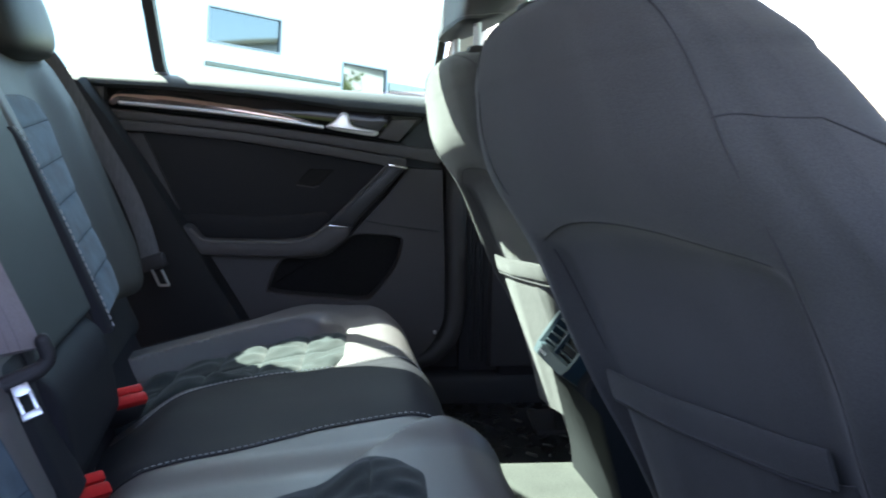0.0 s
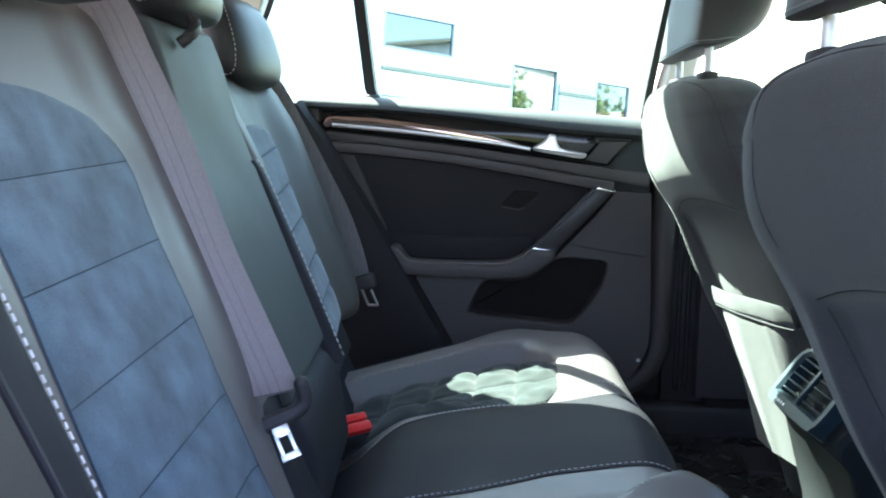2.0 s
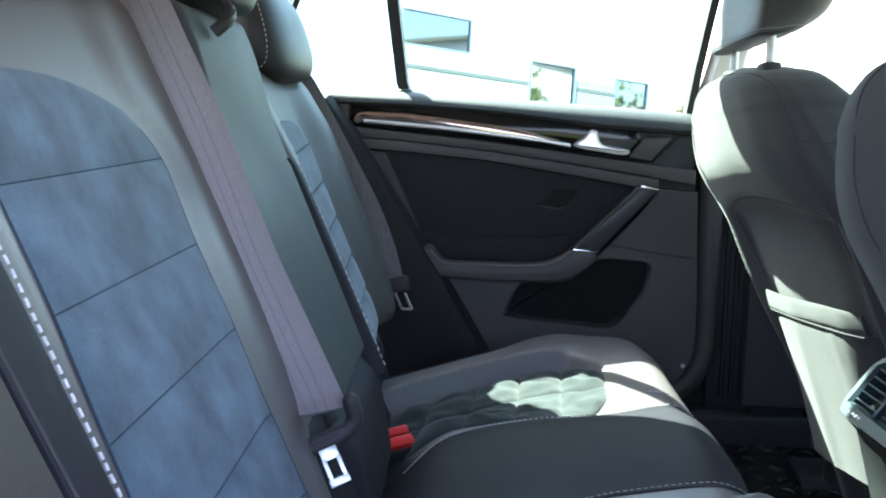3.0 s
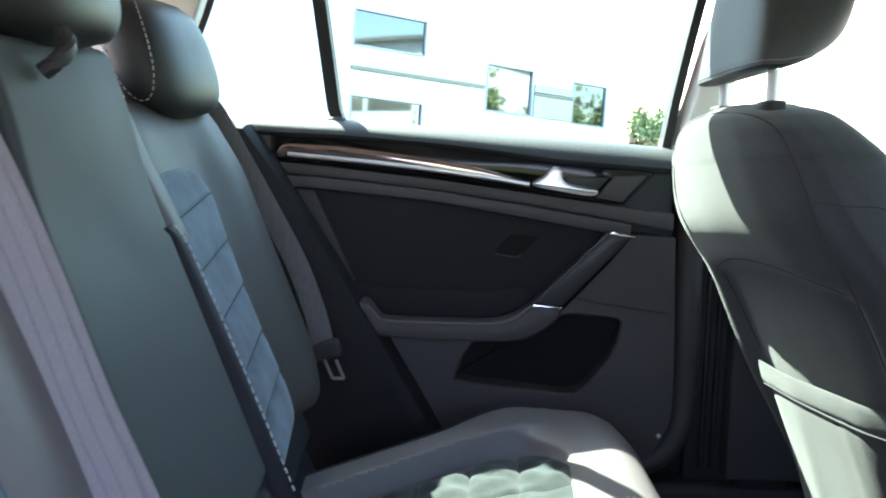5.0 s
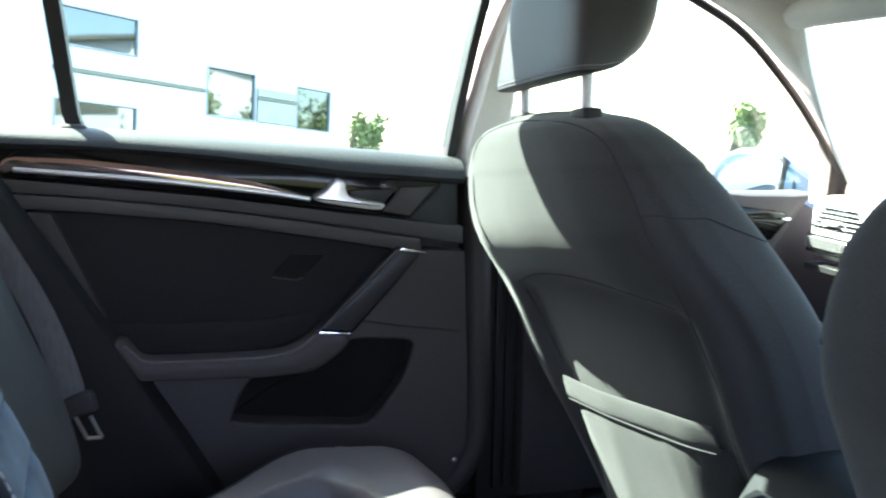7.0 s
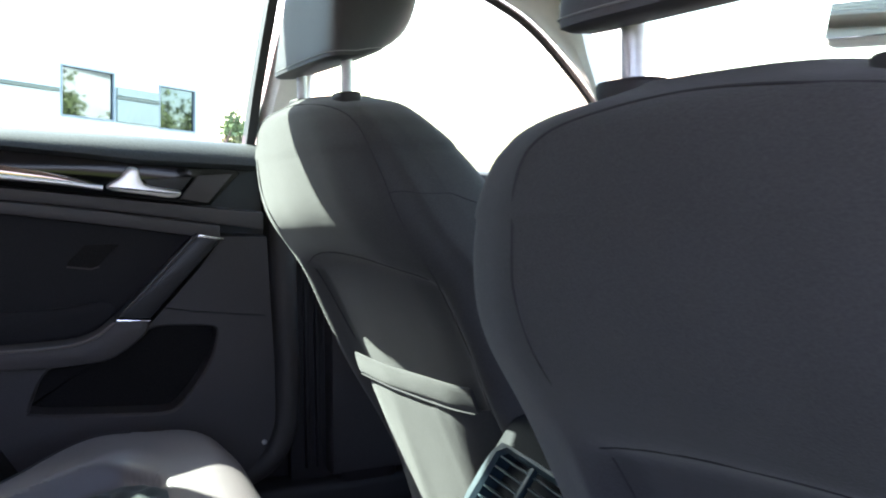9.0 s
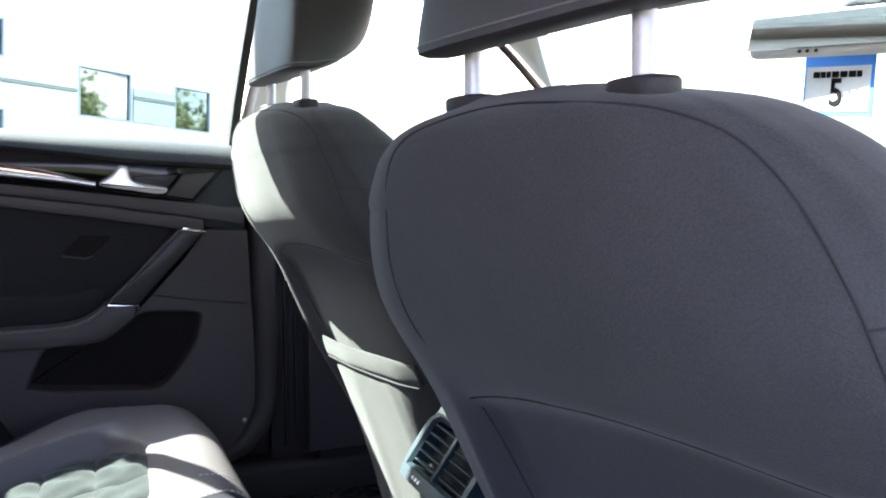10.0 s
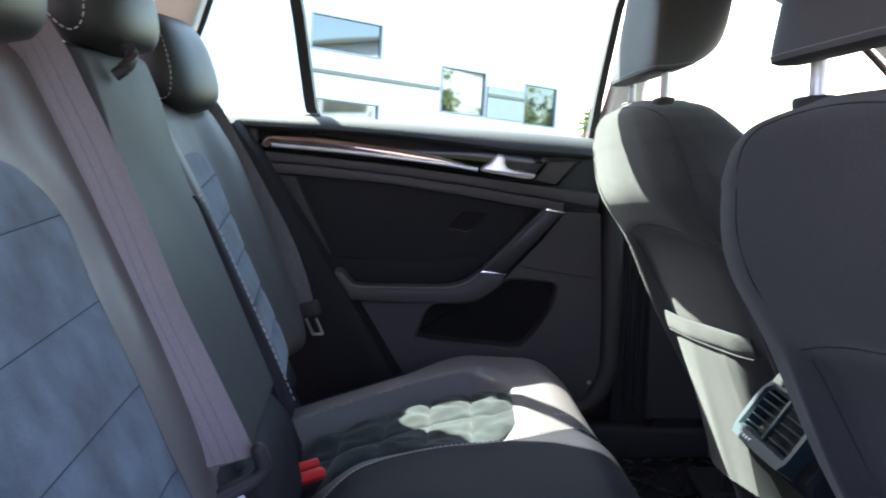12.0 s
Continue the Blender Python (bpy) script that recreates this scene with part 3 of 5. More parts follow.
# ---- far rear door ----
door = thing("rear_door", "closed rear car door with black and charcoal trim", "car door", at=(0, .78, .40))
D_INV = Matrix.Translation(-Vector(door.location))


def dpart(name, bm, mat, parent=door, label=""):
    bmesh.ops.transform(bm, matrix=D_INV, verts=bm.verts)
    ob = part(name, bm, mat, parent, label)
    return ob


def flat(pts, n=6, closed=True):
    return [Vector((p.x, p.y)) for p in spline([(a, b, 0) for a, b in pts], n, closed)]


SILL = [(-.75, 1.083), (-.589, 1.073), (-.463, 1.066), (-.289, 1.056), (-.108, 1.041), (.08, 1.027), (.237, 1.014)]
INS_TOP = [(-.75, 1.045), (-.46, 1.031), (-.373, 1.029), (-.2, 1.016), (-.074, 1.001), (.037, .986), (.237, .972)]
INS_BOT = [(-.75, 1.01), (-.496, .990), (-.375, .977), (-.2, .959), (-.019, .935), (.142, .913), (.237, .90)]
GROOVE = [(-.75, .985), (-.499, .964), (-.374, .955), (-.201, .936), (-.02, .910), (.169, .878), (.237, .866)]
CLOTH_TOP = [(-.75, .955), (-.474, .940), (-.373, .933), (-.201, .916), (-.021, .887), (.11, .864), (.237, .84)]

# backing and upper roll
dpart("backing", slab([(-.72, .40), (.10, .39), (.175, .409), (.215, .442), (.240, .49), (.246, .54), (.243, .86), (.237, 1.0), (-.72, 1.06)], .798, .85, .004), "plastic")
bm = bmesh.new()
rings = []
for k in range(49):
    x = -.74 + .976 * k / 48
    zs, zi = smooth_table(SILL, x), smooth_table(INS_TOP, x)
    h = zs - zi
    rings.append([(x, .80, zi - .002), (x, .748, zi - .002), (x, .737, zi + .006), (x, .7355, zi + .18 * h), (x, .738, zi + .36 * h), (x, .744, zi + .56 * h), (x, .754, zi + .76 * h), (x, .768, zi + .91 * h), (x, .786, zi + 1.0 * h), (x, .80, zi + .98 * h)])
loft(bm, rings)
dpart("shoulder_pad", bm, "ledge", label="charcoal padded window ledge")


def between(lo, hi, x0, x1, n=24, dlo=0.0, dhi=0.0):
    xs = [x0 + (x1 - x0) * k / n for k in range(n + 1)]
    return [Vector((x, smooth_table(lo, x) + dlo)) for x in xs] + [Vector((x, smooth_table(hi, x) + dhi)) for x in xs[::-1]]


# gloss insert, lacquered strip, chrome strip
ins = [Vector(p) for p in ((-.496, .9895), (-.492, .997), (-.483, 1.012), (-.470, 1.024), (-.455, 1.0295))]
top = between(INS_BOT, INS_TOP, -.44, .13)[25:][::-1]
bot = between(INS_BOT, INS_TOP, -.48, .13)[:25]
dpart("insert_panel", slab(bot + [Vector((.145, .9135)), Vector((.196, .967)), Vector((.188, .9745))] + top[::-1] + ins[::-1], .7455, .78, .003), "gloss", label="gloss black door insert")
low = [(-.490, .9965), (-.484, .9925), (-.467, .9975), (-.288, .982), (-.111, .961), (-.026, .948)]
hi = [(-.026, .9505), (-.06, .963), (-.111, .976), (-.2, .992), (-.288, 1.004), (-.373, 1.0135), (-.44, 1.0165), (-.463, 1.0175), (-.478, 1.0155), (-.486, 1.0105), (-.490, 1.003)]
LOW_T, HIGH_T = sorted(low), sorted(hi)
bm = bmesh.new()
rings = []
for k in range(57):
    x = -.490 + .462 * (k / 56) ** 1.25
    z0, z1 = smooth_table(LOW_T, x, .002), max(smooth_table(LOW_T, x, .002) + .001, smooth_table(HIGH_T, x, .002))
    ring = [(x, .75, z0)]
    for j in range(9):
        q = j / 8
        ring.append((x, .7365 + .0015 * (1 - q) ** 2 + .0018 * q + .003 * q ** 5, z0 + (z1 - z0) * q))
    ring.append((x, .752, z1))
    rings.append(ring)
loft(bm, rings)
dpart("trim_strip", bm, "lacquer", label="dark lacquered trim strip")
ch = [(-.468, .9985), (-.288, .983), (-.111, .962), (-.026, .9485)]
bm = bmesh.new()
tube(bm, [(p.x, .7385, p.y) for p in flat(ch, 6, False)], .0046, 12)
dpart("chrome_strip", bm, "satin", label="bright chrome strip")
# latch lever
lev = flat([(-.020, .948), (.000, .965), (.013, .980), (.022, .9815), (.030, .977), (.034, .960), (.046, .951), (.075, .945), (.096, .940), (.086, .930), (.04, .936)], 5)
dpart("latch_lever", slab(lev, .724, .745, .005), "satin", label="satin silver latch lever")
dpart("lever_bowl", slab(flat([(.036, .962), (.116, .963), (.092, .934), (.05, .945)], 1), .742, .75, .002), "pull")
dpart("lock_panel", slab([Vector(p) for p in ((.126, .9655), (.184, .9675), (.141, .918), (.094, .926))], .740, .75, .003), "soft", label="charcoal blank switch panel")
# bands under the insert
dpart("upper_band", slab(between(GROOVE, INS_BOT, -.70, .234, 30, .0015, -.003), .739, .77, .002), "soft")
dpart("lower_band", slab(between(CLOTH_TOP, GROOVE, -.70, .158, 30, .0005, -.0005), .729, .77, .003), "soft")
dpart("end_panel", slab(between(INS_BOT, INS_TOP, -.70, -.50, 10, .0, .0), .741, .77, .002), "soft")
# cloth field
cl = [(-.70, .95), (-.474, .938), (-.373, .931), (-.201, .914), (-.021, .885), (.112, .862)]
dpart("cloth_field", slab(flat(cl, 4, False) + [Vector(p) for p in ((.02, .735), (-.02, .70), (-.10, .695), (-.29, .697), (-.36, .72), (-.70, .73))], .744, .77, .002), "door_cloth", label="black cloth door field")
# frame piece down the rear edge of the cloth
dpart("rear_frame", slab([Vector(p) for p in ((-.474, .938), (-.418, .933), (-.383, .853), (-.346, .765), (-.352, .757), (-.368, .757), (-.40, .80), (-.44, .87), (-.51, .95))], .734, .765, .005), "plastic")
pm = [Vector(p) for p in ((-.088, .822), (-.084, .829), (-.058, .856), (-.004, .854), (-.040, .819), (-.048, .816))]
dpart("grip_recess", slab(pm, .7415, .75, .002), "felt", label="dark hand recess")
bm = bmesh.new()
tube(bm, [(-.088, .742, .8205), (-.05, .742, .8145), (-.038, .742, .818)], .0016, 6)
dpart("recess_edge", bm, "soft")
# armrest and pull handle
arm = flat([(-.345, .735), (-.318, .731), (-.305, .716), (-.292, .702), (-.26, .699), (-.204, .698), (-.096, .699), (-.05, .711), (-.018, .735)], 5, False) + flat([(.036, .731), (.026, .704), (-.022, .671), (-.065, .664), (-.132, .662), (-.302, .667)], 5, False)
dpart("armrest", slab(arm, .698, .77, .010), "soft", label="charcoal armrest")
lip = flat([(-.318, .727), (-.305, .713), (-.290, .7005), (-.26, .6975), (-.204, .6965), (-.096, .6975), (-.05, .709), (-.020, .731)], 5, False)
bm = bmesh.new()
tube(bm, [(p.x, .700, p.y) for p in lip], .0028, 8)
dpart("armrest_lip", bm, "lip", label="armrest edge with its highlight painted pale")
shelf = slab(flat([(-.345, .735), (-.318, .731), (-.296, .705), (-.204, .70), (-.096, .701), (-.05, .713), (-.018, .737), (-.03, .76), (-.10, .752), (-.25, .752), (-.35, .756)], 4), .738, .76, .006)
dpart("armrest_shelf", shelf, "door_cloth")
grip = [Vector(p) for p in ((-.016, .736), (.117, .869), (.158, .861), (.037, .731))]
dpart("pull_handle", slab(grip, .702, .76, .009), "pull", label="dark plastic pull handle")
for a, b in (((-.019, .7335), (.037, .7295)), ((.116, .869), (.160, .861))):
    q = [Vector((a[0], a[1] - .003)), Vector((a[0] + .004, a[1] + .003)), Vector((b[0], b[1] + .0016)), Vector((b[0] + .002, b[1] - .0014))]
    dpart("chrome_cap", slab(q, .6985, .71, .002), "chrome", label="chrome handle cap")
bm = bmesh.new()
tube(bm, [(-.012, .7045, .738), (.05, .704, .8), (.114, .7045, .866)], .0028, 6)
dpart("handle_edge", bm, "soft")
# lower panel with its pocket
outer = flat([(-.60, .668), (-.302, .665), (-.132, .660), (-.065, .660), (-.02, .667), (.03, .702), (.06, .735), (.12, .80), (.165, .858), (.241, .853)], 1, False) + flat([(.245, .75), (.249, .638), (.250, .534), (.242, .488), (.217, .442), (.182, .413), (.10, .395)], 5, False) + [Vector((-.60, .42))]
hole = flat([(-.158, .582), (-.152, .5735), (-.113, .566), (.0, .556), (.052, .552), (.082, .563), (.131, .627), (.1475, .676), (.144, .697), (.10, .703), (.045, .704), (.012, .682), (-.022, .657), (-.065, .649), (-.125, .645)], 5)
dpart("lower_panel", holed(outer, hole, .752, .80, .004, .795), "soft", label="charcoal lower door panel with pocket")
dpart("pocket_lining", slab(inset_ring(hole, .002), .789, .797, .001), "felt", label="black pocket lining")
# pale line standing in for the lower panel's edge highlight
bm = bmesh.new()
tube(bm, [(-.40, .7495, .664), (-.302, .7495, .664), (-.135, .7495, .659)], .0032, 6)
dpart("panel_edge", bm, "lip")
seam = [(.062, .7515, .738), (.12, .7515, .727), (.235, .7515, .712)]
bm = bmesh.new()
tube(bm, seam, .0018, 6)
dpart("panel_seam", bm, "seal")
bm = bmesh.new()
bmesh.ops.create_uvsphere(bm, u_segments=12, v_segments=8, radius=.005, matrix=Matrix.Translation((.228, .752, .474)))
dpart("screw_cap", bm, "steel", label="small bright screw cap")
# window frame, divider and panes
bm = bmesh.new()
rings = []
for z, x, y in ((1.055, -.385, .792), (1.08, -.392, .788), (1.262, -.4025, .725), (1.33, -.407, .69), (1.45, -.414, .63)):
    rings.append([(x - .012, y, z), (x + .012, y, z), (x + .012, y + .03, z), (x - .012, y + .03, z)])
loft(bm, rings)
dpart("window_divider", bm, "seal", label="black window divider bar")
bm = bmesh.new()
box(bm, -.412, -.366, .772, .80, 1.040, 1.066, .010, 4)
dpart("divider_foot", bm, "soft")
bm = bmesh.new()
rings = []
for z, x, y in ((1.00, .222, .79), (1.10, .234, .765), (1.20, .248, .735), (1.278, .258, .70), (1.34, .27, .66), (1.44, .29, .62)):
    rings.append([(x - .009, y, z), (x + .007, y, z), (x + .007, y + .05, z), (x - .009, y + .05, z)])
loft(bm, rings)
tube(bm, spline([(-.75, .635, 1.37), (-.5, .63, 1.43), (-.2, .628, 1.45), (.1, .628, 1.45), (.30, .63, 1.43)], 5), .008, 8)
dpart("window_frame", bm, "seal", label="black window frame")
for x0, x1 in ((-.70, -.405), (-.392, .245)):
    bm = bmesh.new()
    rings = [[(x0, y, z), (x1, y, z), (x1, y + .004, z), (x0, y + .004, z)] for z, y in ((1.03, .805), (1.10, .792), (1.2, .757), (1.28, .718), (1.39, .65), (1.45, .625))]
    loft(bm, rings)
    g = dpart("window_pane", bm, "glass", label="green-tinted clear glass")

# ---- rear bench ----
bench = thing("rear_bench", "dark grey leather rear bench with blue-grey suede inserts", "car seat", at=(-.1, 0, .285))
R_INV = Matrix.Translation(-Vector(bench.location))


def rpart(name, bm, mat, parent=bench, label=""):
    bmesh.ops.transform(bm, matrix=R_INV, verts=bm.verts)
    return part(name, bm, mat, parent, label)


def bench_x(y, z):
    """The front plane of the bench's backrest."""
    return -.425 - SKEW * (y + .37) + .45 * (1.0 - z)


def round_in(d, r):
    return 0.0 if d >= r else r - math.sqrt(max(0.0, r * r - (r - d) ** 2))


def back_pad(y0, y1, z0, z1, face, n=(40, 44), edge=.03, thick=.12, top=None, skewz=0.0, bottom=None):
    """A padded back section; face(y, z) is its height over the plane. skewz shifts the section sideways per metre of height."""
    bm = bmesh.new()
    rings = []
    for j in range(n[1] + 1):
        q = j / n[1]
        ring = []
        for i in range(n[0] + 1):
            p = i / n[0]
            p2 = .5 - .5 * math.cos(math.pi * p)
            y = y0 + (y1 - y0) * p2
            zt = z1 if top is None else top(y)
            zb = z0 if bottom is None else bottom(y)
            z = zb + (zt - zb) * (.5 - .5 * math.cos(math.pi * q))
            d = min(y - y0, y1 - y, )
            x = bench_x(y, z) + face(y, z) - round_in(d, edge) - round_in(zt - z, edge * 1.3) - round_in(z - zb, edge)
            ring.append((x, y + skewz * (1.0 - z), z))
        back = [(bench_x(b[1], b[2]) - thick, b[1], b[2]) for b in ring[::-1]]
        rings.append(ring + back)
    loft(bm, rings)
    return bm


NEAR_R = [(1.06, -.43), (1.036, -.405), (1.01, -.375), (.985, -.365), (.921, -.384), (.849, -.394), (.786, -.411), (.70, -.42), (.64, -.42)]
def near_face(y, z):
    inner = smooth_table(sorted((a, b) for a, b in NEAR_R), z)
    b_in = step(inner + .002, inner + .05, y) * .009 * (1 - step(-.27, -.21, y))
    b_out = (1 - step(-.76, -.67, y)) * .03 * (1 - .6 * step(.95, 1.08, z))
    belly = .003 * math.exp(-((z - .78) / .12) ** 2)
    return b_in + b_out + belly - .006


near_back = rpart("backrest", back_pad(-.86, -.232, .57, 1.165, near_face, (60, 60), skewz=-.08), "leather", label="grey leather outer backrest")
centre_body = lambda y, z: .016 + .012 * step(1.0, 1.12, z)
centre_back = rpart("centre_backrest", back_pad(-.236, .066, .70, 1.160, centre_body, (48, 50), .014, .15, skewz=-.18), "leather_dark", label="dark leather centre backrest")
rpart("cover", back_pad(-.231, .061, .706, 1.154, lambda y, z: centre_body(y, z) + .008, (48, 50), .010, .03, skewz=-.18), "leather_centre", centre_back, "smooth leather cover, shade put into its colour")
rpart("centre_base", back_pad(-.236, .070, .56, .703, lambda y, z: .026 - .25 * max(0, .66 - z), (32, 24), .024, skewz=-.18), "leather_dark")


def far_face(y, z):
    b_in = (1 - step(.098, .138, y)) * .024 * (1 - .35 * step(.95, 1.06, z))
    b_out = step(.34, .44, y) * .030 * (1 - .5 * step(.98, 1.08, z))
    return b_in + b_out + .002


far_back = rpart("backrest", back_pad(.072, .53, .655, 1.10, far_face, (60, 60), .036, skewz=-.22, bottom=lambda y: .655 + 9.0 * max(0, y - .425) ** 2), "leather_mid", label="grey leather outer backrest, shade put into its colour")


rpart("back_shell", back_pad(-.87, .55, .55, 1.085, lambda y, z: -.055, (40, 30), .02, .09, top=lambda y: 1.155 - .08 * step(.06, .16, y), skewz=-.1), "plastic", label="black shell behind the backrests")

# added dark piece that stops light showing through the gap behind the cushion
rpart("lower_filler", back_pad(-.86, .50, .40, .69, lambda y, z: -.055, (24, 16), .02, .10, skewz=-.12), "leather_dark", label="added dark filler in the gap behind the cushion")


def on_near(y, z, h=0.0):
    return Vector((bench_x(y, z) + near_face(y + .08 * (1 - z), z) + h, y, z))


def on_far(y, z, h=0.0):
    return Vector((bench_x(y, z) + far_face(y + .22 * (1 - z), z) + h, y, z))


def pillow(left, right, lo, hi, base, puff=.0032, n=(20, 14), sag=0.0):
    """One padded field of an insert, between two side lines and two heights (lo and hi take the share across)."""
    bm = bmesh.new()
    rows = []
    for j in range(n[1] + 1):
        q = j / n[1]
        row = []
        for i in range(n[0] + 1):
            p = i / n[0]
            z = lo(p) + (hi(p) - lo(p)) * q
            y = left(z) + (right(z) - left(z)) * p
            e = min(1, 14 * p * (1 - p)) ** .5 * min(1, 7 * q * (1 - q)) ** .5
            row.append(base(y, z, .0006 + (puff - .0006) * e))
        rows.append(row)
    vs = [[bm.verts.new(v) for v in r] for r in rows]
    for a, b in zip(vs, vs[1:]):
        for i in range(len(a) - 1):
            bm.faces.new((a[i], a[i + 1], b[i + 1], b[i]))
    r = bmesh.ops.extrude_face_region(bm, geom=bm.faces[:])
    bmesh.ops.translate(bm, vec=(-.012, 0, 0), verts=[v for v in r["geom"] if isinstance(v, bmesh.types.BMVert)])
    return bm


nr_rows = sorted((a, b) for a, b in NEAR_R)
n_right = lambda z: smooth_table(nr_rows, z, .01)
n_left = lambda z: smooth_table([(.60, -.72), (.70, -.71), (.795, -.698), (.855, -.686), (.927, -.672), (1.0, -.668), (1.075, -.662)], z)
cuts_r = [.55, .625, .695, .766, .840, .916, .993]
cuts_l = [.553, .628, .699, .770, .845, .920, .997]
for k in range(6):
    lo = lambda p, k=k: cuts_l[k] + (cuts_r[k] - cuts_l[k]) * p + .0004
    hi = lambda p, k=k: cuts_l[k + 1] + (cuts_r[k + 1] - cuts_l[k + 1]) * p - .0004
    rpart("suede_field", pillow(n_left, n_right, lo, hi, on_near), "suede", near_back)
rpart("suede_field", pillow(n_left, n_right, lambda p: .9975 + (.9935 - .9975) * p, lambda p: 1.071 - .006 * (1 - p) ** 6 - .012 * p ** 2 - .022 * p ** 6, on_near), "suede", near_back, "blue-grey suede insert")
bm = bmesh.new()
stitches(bm, spline([on_near(-.745, 1.02, .004), on_near(-.733, .975, .004), on_near(-.735, .929, .004), on_near(-.735, .875, .004), on_near(-.738, .816, .004), on_near(-.745, .74, .004), on_near(-.75, .66, .004)], 8), .0014, .0044, .0022)
rpart("stitching", bm, "thread", near_back, "pale double stitching")
bm = bmesh.new()
tube(bm, [on_near(-.785, z, -.001) for z in (1.02, .963, .898, .837, .75, .65)], .004, 6)
rpart("seam", bm, "seam", near_back)

# dark seams between the suede fields, and round them
for k in range(1, 7):
    bm = bmesh.new()
    zl, zr = cuts_l[k], cuts_r[k]
    line = []
    for i in range(17):
        p = i / 16
        z = zl + (zr - zl) * p
        y = n_left(z) + (n_right(z) - n_left(z)) * p
        line.append(on_near(y, z, .0012))
    tube(bm, [p - Vector((.0005, 0, 0)) for p in line], .0006, 5)
    rpart("seam", bm, "suede_seam", near_back)
for side, count in ((n_left, 46), (n_right, 43)):
    bm = bmesh.new()
    tube(bm, [on_near(side(z), z, .0002) for z in [.60 + .01 * k for k in range(count)]], .0009, 5)
    rpart("seam", bm, "suede_seam", near_back)
# dark side band with the stitching at its edge
bm = bmesh.new()
rows = []
for k in range(25):
    z = .60 + .44 * k / 24
    rows.append([on_near(-.79 + .050 * j / 6, z, .0025) for j in range(7)])
vs = [[bm.verts.new(p) for p in r] for r in rows]
for a_, b_ in zip(vs, vs[1:]):
    for j in range(6):
        bm.faces.new((a_[j], a_[j + 1], b_[j + 1], b_[j]))
r = bmesh.ops.extrude_face_region(bm, geom=bm.faces[:])
bmesh.ops.translate(bm, vec=(-.008, 0, 0), verts=[v for v in r["geom"] if isinstance(v, bmesh.types.BMVert)])
rpart("side_band", bm, "leather_dark", near_back, "dark navy leather side band")
# outer bolster skin beyond the dark band
bm = bmesh.new()
vs = []
for k in range(31):
    z = .59 + .47 * k / 30
    vs.append([bm.verts.new(on_near(-.868 + .074 * j / 8, z, .002 - round_in(.074 * j / 8 + .001, .03))) for j in range(9)])
for a_, b_ in zip(vs, vs[1:]):
    for j in range(8):
        bm.faces.new((a_[j], a_[j + 1], b_[j + 1], b_[j]))
r = bmesh.ops.extrude_face_region(bm, geom=bm.faces[:])
bmesh.ops.translate(bm, vec=(-.006, 0, 0), verts=[v for v in r["geom"] if isinstance(v, bmesh.types.BMVert)])
rpart("outer_bolster", bm, "leather_mid", near_back, "darker leather outer bolster")
# shade on the near backrest's lower corner, beside the centre base, as a dark patch
bm = bmesh.new()
vs = []
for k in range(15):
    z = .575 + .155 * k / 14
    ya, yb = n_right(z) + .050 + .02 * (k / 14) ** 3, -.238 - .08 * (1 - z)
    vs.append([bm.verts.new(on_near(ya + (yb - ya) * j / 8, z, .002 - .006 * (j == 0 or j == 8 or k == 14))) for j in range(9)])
for a_, b_ in zip(vs, vs[1:]):
    for j in range(8):
        bm.faces.new((a_[j], a_[j + 1], b_[j + 1], b_[j]))
r = bmesh.ops.extrude_face_region(bm, geom=bm.faces[:])
bmesh.ops.translate(bm, vec=(-.008, 0, 0), verts=[v for v in r["geom"] if isinstance(v, bmesh.types.BMVert)])
rpart("lower_shade_patch", bm, "leather_dark", near_back, "leather lower corner with painted shade")
# dark channel beside the centre panel
bm = bmesh.new()
tube(bm, [(bench_x(-.2, z) + .004, -.236 - .18 * (1 - z), z) for z in (1.14, 1.05, .95, .85, .72)], .005, 6)
rpart("channel", bm, "seal", centre_back)

f_left = lambda z: smooth_table([(.65, .062), (.69, .072), (.80, .092), (.93, .108), (.98, .114), (1.01, .125)], z)
f_right = lambda z: smooth_table([(.65, .14), (.67, .20), (.69, .245), (.72, .27), (.78, .278), (.84, .292), (.90, .320), (.94, .340), (.965, .350), (.99, .345), (1.01, .32)], z, .012)
cz = [.668, .723, .776, .836, .893, .955, 1.012]
for k in range(6):
    lo = lambda p, k=k: cz[k] + .0005 + .014 * p
    hi = lambda p, k=k: cz[k + 1] - .0005 + (.014 * p if k < 5 else 0) - (.016 * (2 * p - 1) ** 4 if k == 5 else 0)
    rpart("suede_field", pillow(f_left, f_right, lo, hi, on_far, .006, (14, 12)), "suede", far_back, "blue-grey suede insert" if k == 5 else "")
for k in range(1, 6):
    bm = bmesh.new()
    line = []
    for i in range(13):
        p = i / 12
        z = cz[k] + .014 * p
        line.append(on_far(f_left(z) + (f_right(z) - f_left(z)) * p, z, .0008))
    tube(bm, line, .0010, 5)
    rpart("seam", bm, "suede_seam", far_back)
bm = bmesh.new()
tube(bm, spline([on_far(.045, 1.058, .001), on_far(.075, 1.05, .001), on_far(.10, 1.052, .001)], 5), .0005, 5)
rpart("seam", bm, "seam", far_back)
bm = bmesh.new()
vs = []
for k in range(21):
    z = .945 + .14 * k / 20
    vs.append([bm.verts.new(on_far(.050 + .012 * k / 20 + .064 * j / 8, z, .0012 + .0015 * math.sin(math.pi * j / 8) - round_in(.004 + .064 * j / 8, .02))) for j in range(9)])
for a_, b_ in zip(vs, vs[1:]):
    for j in range(8):
        bm.faces.new((a_[j], a_[j + 1], b_[j + 1], b_[j]))
r = bmesh.ops.extrude_face_region(bm, geom=bm.faces[:])
